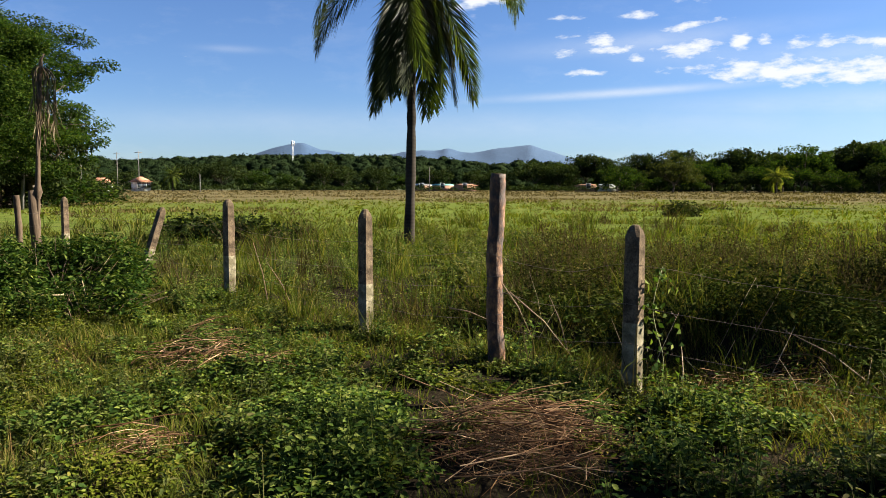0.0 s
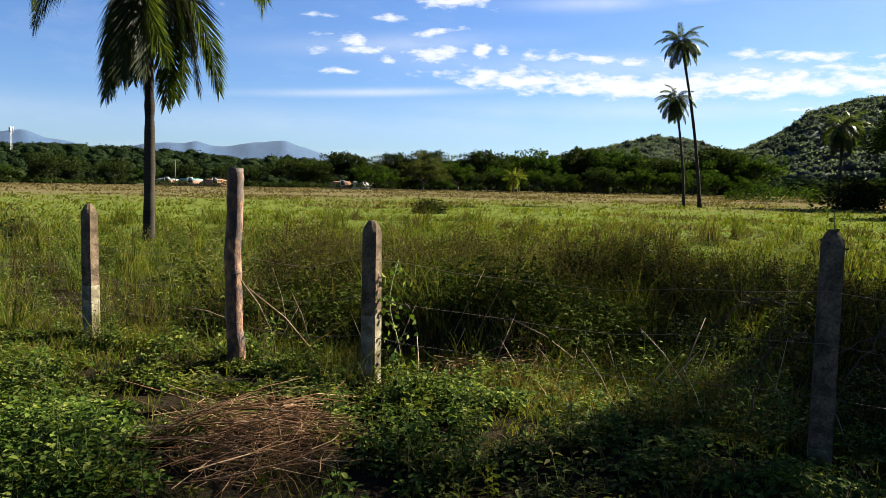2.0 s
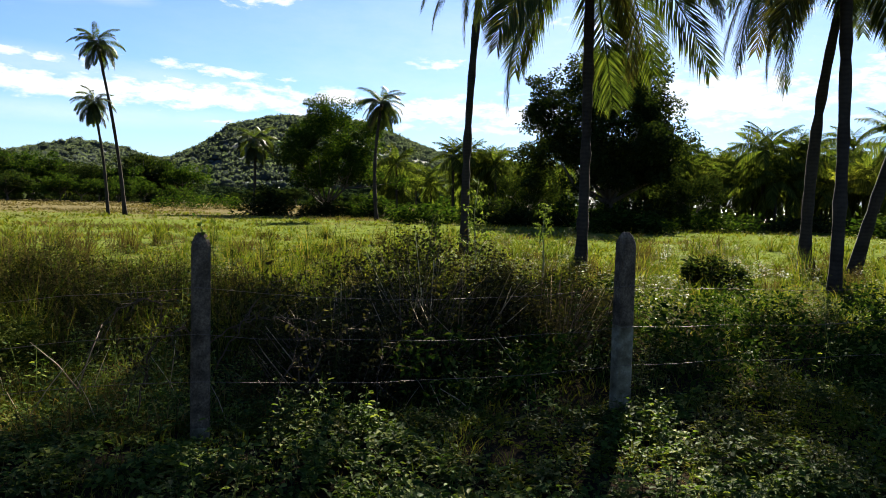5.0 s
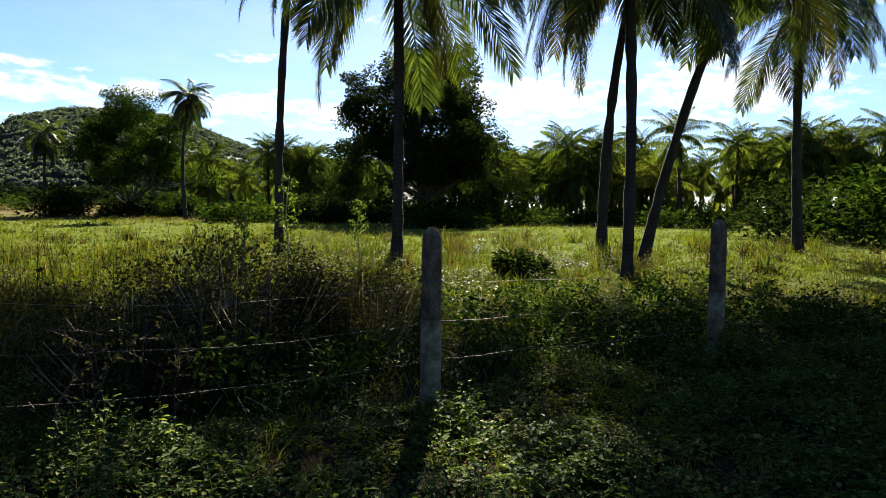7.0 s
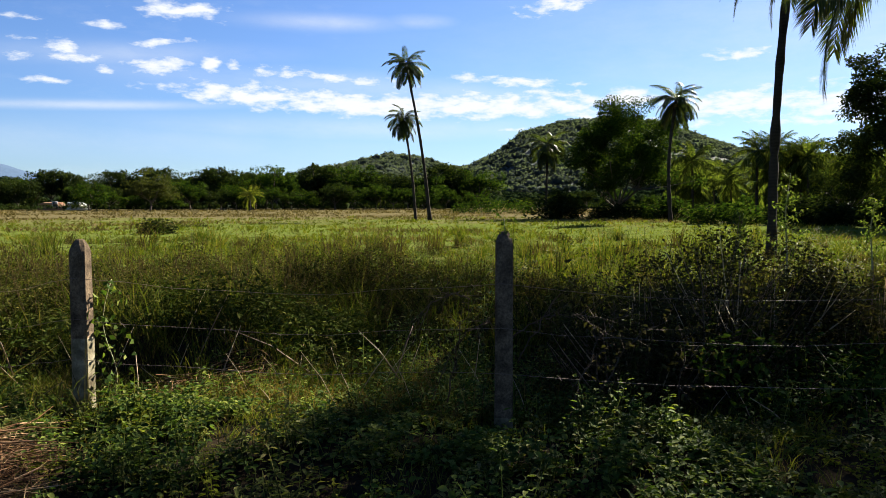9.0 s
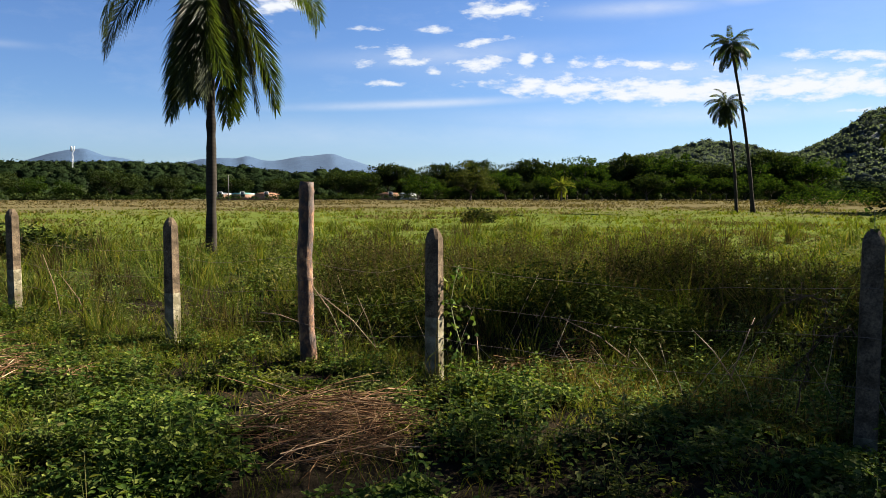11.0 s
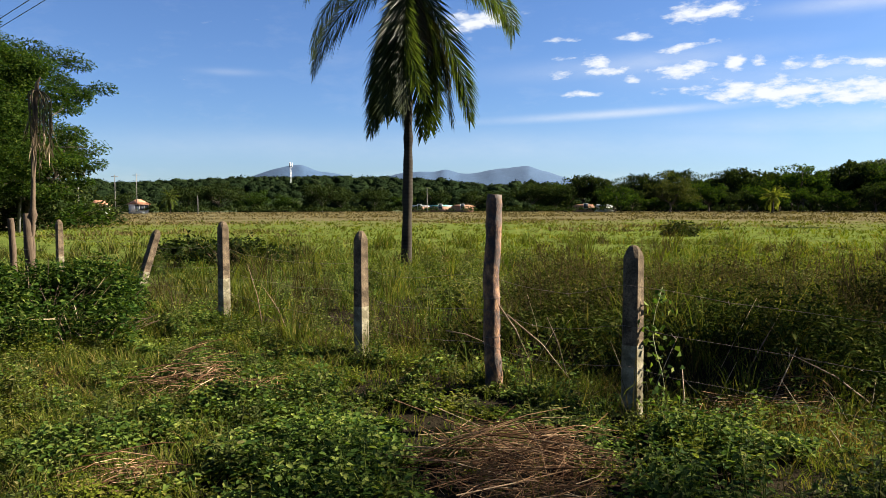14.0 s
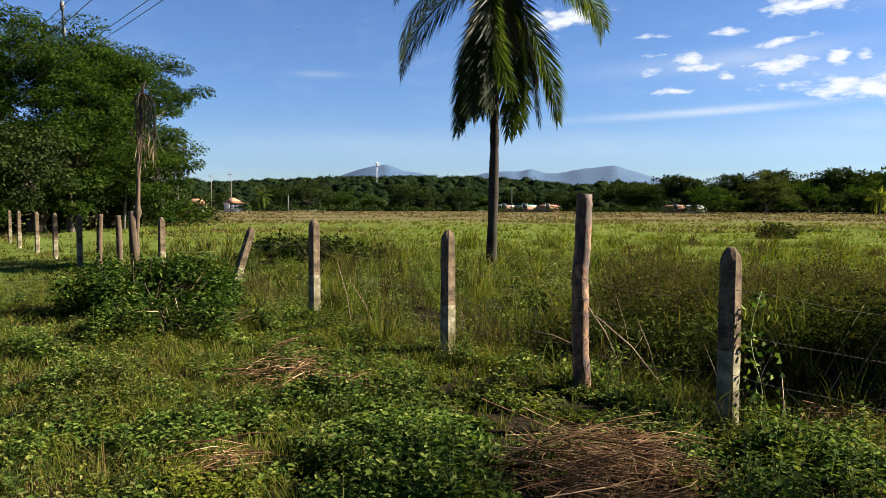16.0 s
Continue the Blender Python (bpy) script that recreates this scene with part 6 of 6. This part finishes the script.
    weeds("pasture_weeds", x[kind], y[kind], rng.uniform(0.15, 0.42, kind.sum()), 16, 0.1, M_VERGE, "leafy weeds dotted over the pasture", rng, 0.16, 0.5)
    weeds("brown_pasture_weeds", x[~kind], y[~kind], rng.uniform(0.25, 0.5, (~kind).sum()), 14, 0.1, M_FIELD_DRY, "brown weeds dotted over the pasture", rng, 0.14, 0.45)
    # brown grass in the far field
    x, y, r = scatter(26000, 26, 215, -50, 78, rng, 2.0)
    pick = soft_noise(x, y, 11.0, 6.5) + 0.5 * soft_noise(x, y, 3.0, 1.5) + 0.011 * (r - 75)
    keep = pick > 0.25
    x, y, r = x[keep], y[keep], r[keep]
    grass("brown_field_grass", x, y, rng.uniform(0.14, 0.34, len(x)), 4, 0.4, 0.012 + 0.0012 * r, M_FIELD_DRY, "tan seeding grass across the far field", rng, 1.0)


vegetation()


def flat_rise(a, fr):
    return 0 * a, 186 + 24 * fr


woods("edge_scrub", flat_rise, -46, 58, 0.0, 1.0, 600, 1.3, 0.36, 44, "low scrub along the pasture's far edge", M_TREE_DARK, 9)


# ---------------------------------------------------------------- straw, stalks, vines
def straw():
    rng = np.random.default_rng(950)
    for k, (px, py, rx, ry) in enumerate(PILES):
        soup = Soup()
        area = rx * ry / 0.3
        main, low = (0.0, 1.0) if k == 0 else (1.1, 1.15 if k == 1 else 0.6)
        # fine litter below, crossing stalks, long pale canes on top
        for n, lo, hi, thick, lift, spread in ((int(300 * area), 0.06, 0.2, 0.0018, 0.1, 1.5), (int(150 * area) + 10, 0.18, 0.4, 0.003, 0.26, 0.9), (int(46 * area) + 6, 0.3, 0.55, 0.004, 0.38, 0.7)):
            a, q = rng.uniform(0, 6.283, n), np.sqrt(rng.uniform(0, 1, n))
            x, y = px + rx * q * np.cos(a), py + ry * q * np.sin(a)
            z = gz(x, y) + 0.03 + low * lift * (1 - q * q) * rng.uniform(0.15, 1, n)
            t = main + rng.normal(0, spread, n)
            l = rng.uniform(lo, hi, n) * (1.0 if k == 0 else 0.55)
            way = np.stack([np.cos(t), np.sin(t), rng.normal(0, 0.16, n)], 1) * l[:, None]
            c = np.stack([x, y, z], 1)
            w = thick * rng.uniform(0.6, 1.25, n)
            side = np.stack([-np.sin(t), np.cos(t), 0 * t], 1) * (rng.normal(0, 0.3, n) * l)[:, None]
            p = [c - way, c - way * 0.4 + side * 0.8 + UZ * (0.05 * l)[:, None], c + way * 0.35 + side + UZ * (0.04 * l)[:, None], c + way - UZ * (0.08 * l)[:, None]]
            sticks(soup, p[0], p[1], w, w)
            sticks(soup, p[1], p[2], w, w * 0.85)
            sticks(soup, p[2], p[3], w * 0.85, w * 0.4)
        put("dry_stalk_heap", soup.mesh("dry_stalk_heap"), M_STRAW, kind="stuff", label="heap of cut dry stalks lying on the verge", category="straw")


straw()


def stalk(a, b, r, label, mat=None):
    soup = Soup()
    a, b = np.array(a, float), np.array(b, float)
    mid = (a + b) / 2 + np.array((0.02, 0.01, 0.05)) * np.linalg.norm(b - a)
    tube(soup, [a, mid, b], [r, r * 0.8, r * 0.4], 5)
    put("dead_stalk", soup.mesh("dead_stalk"), mat or M_TWIG, label=label, category="stalk", group="dead stalks")


for a_, b_ in (((-0.02, 6.45, 0.8), (0.25, 6.6, 0.3)), ((0.05, 6.6, 0.7), (0.62, 6.5, 0.12)), ((-0.5, 6.9, 0.5), (-0.15, 6.8, 0.42)), ((0.6, 7.0, 0.1), (0.42, 7.0, 0.62)), ((2.0, 6.6, 0.05), (2.35, 6.6, 0.75)),
               ((2.9, 6.0, 0.05), (2.2, 6.1, 0.5)), ((-3.0, 9.4, 0.0), (-3.2, 9.4, 0.9)), ((-2.6, 9.2, 0.0), (-2.9, 9.0, 0.7)), ((3.4, 5.3, 0.05), (3.75, 5.5, 0.55)), ((3.45, 5.3, 0.05), (3.1, 5.4, 0.5))):
    stalk(a_, b_, 0.007, "pale dry stalk slanting out of the grass")


_rng = np.random.default_rng(958)
for _ in range(46):
    s_, v_ = _rng.uniform(0.15, 1.6), _rng.uniform(-3.2, 5.0)
    x_, y_ = fence_xy(s_, v_)
    z_ = float(gz(x_, y_))
    t_, l_ = _rng.uniform(0, 6.283), _rng.uniform(0.25, 0.75)
    stalk((x_, y_, z_ - 0.02), (x_ + 0.6 * l_ * math.cos(t_), y_ + 0.6 * l_ * math.sin(t_), z_ + l_ * _rng.uniform(0.35, 0.95)), _rng.uniform(0.003, 0.006), "thin bleached stalk standing in the weeds", M_BLEACHED)


def vine(x, y, z0, z1, n, r, leaf, seed, label, mat):
    rng = np.random.default_rng(seed)
    t = thing("vine", (x, y, float(gz(x, y))), label, "vine")
    s = Soup()
    zs = np.linspace(0, z1, 12)
    pts = np.stack([r * 0.6 * np.sin(zs * 7), r * 0.6 * np.cos(zs * 6), zs], 1)
    tube(s, pts, 0.003, 4)
    put("stem", s.mesh("stem"), M_STEM, t)
    z = rng.uniform(z0, z1, n)
    at = np.stack([rng.normal(0, r, n), rng.normal(0, r, n), z], 1)
    s = Soup()
    leaves(s, at, rng.normal(0, 1, (n, 3)) + (0, 0, -0.6), UZ * 0.6 + rng.normal(0, 0.7, (n, 3)), leaf * rng.uniform(0.6, 1.3, n), leaf * 0.7 * rng.uniform(0.6, 1.3, n))
    put("foliage", s.mesh("foliage"), mat, t)


vine(1.16, 5.74, 0.1, 1.0, 90, 0.08, 0.06, 961, "bright green climbing vine beside the post", M_WEED)
q = polar(42.3, 4.9)
vine(q.x, q.y, 1.26, 1.48, 34, 0.04, 0.045, 962, "yellow-green sprig growing on top of the post", M_VINE)


def briar(arcs, label, seed):
    """Arching dry briars with side twigs and curled dark leaves, hung on the fence."""
    rng = np.random.default_rng(seed)
    t = thing("briar", (0, 0, 0), label, "briar")
    for a, b, lift in arcs:
        a, b = np.array(a, float), np.array(b, float)
        f = np.linspace(0, 1, 14)[:, None]
        pts = a + (b - a) * f
        pts[:, 2] += lift * np.sin(math.pi * f[:, 0])
        pts[1:-1] += rng.normal(0, 0.014, (12, 3))
        s = Soup()
        tube(s, pts, np.linspace(0.006, 0.002, 14), 5)
        n = 16
        k = rng.uniform(0.1, 0.95, n)
        foot = np.stack([np.interp(k, f[:, 0], pts[:, c]) for c in range(3)], 1)
        end = foot + unit(rng.normal(0, 1, (n, 3)) + unit(b - a) * 0.8) * rng.uniform(0.08, 0.28, (n, 1))
        stem = put("cane", s.mesh("cane"), M_OLD_POST, t)
        s = Soup()
        sticks(s, foot, end, 0.003, 0.001)
        put("twigs", s.mesh("twigs"), M_OLD_POST, stem, kind="stuff")
        s = Soup()
        for c in (0.45, 0.7, 0.98):
            leaves(s, foot + (end - foot) * c, rng.normal(0, 0.8, (n, 3)) + (0, 0, -0.5), rng.normal(0, 1, (n, 3)), rng.uniform(0.03, 0.065, n), rng.uniform(0.012, 0.03, n), 0.4, True)
        put("foliage", s.mesh("foliage"), M_THORN, stem, kind="stuff")


briar([((3.05, 3.95, 0.2), (3.15, 3.8, 1.0), 0.1), ((3.1, 3.75, 0.95), (2.75, 4.1, 0.55), 0.18), ((3.35, 3.65, 0.65), (4.1, 3.35, 0.75), 0.12), ((3.4, 3.6, 0.5), (3.75, 3.35, 1.15), 0.05),
       ((3.7, 3.4, 0.1), (4.05, 3.2, 0.85), 0.15), ((3.3, 3.7, 0.75), (3.0, 4.1, 0.15), 0.2), ((3.9, 3.5, 0.0), (4.5, 3.1, 0.8), 0.2), ((4.6, 3.2, 0.0), (4.3, 2.9, 0.75), 0.1)],
      "dry thorny briars with curled dark leaves on the fence", 971)
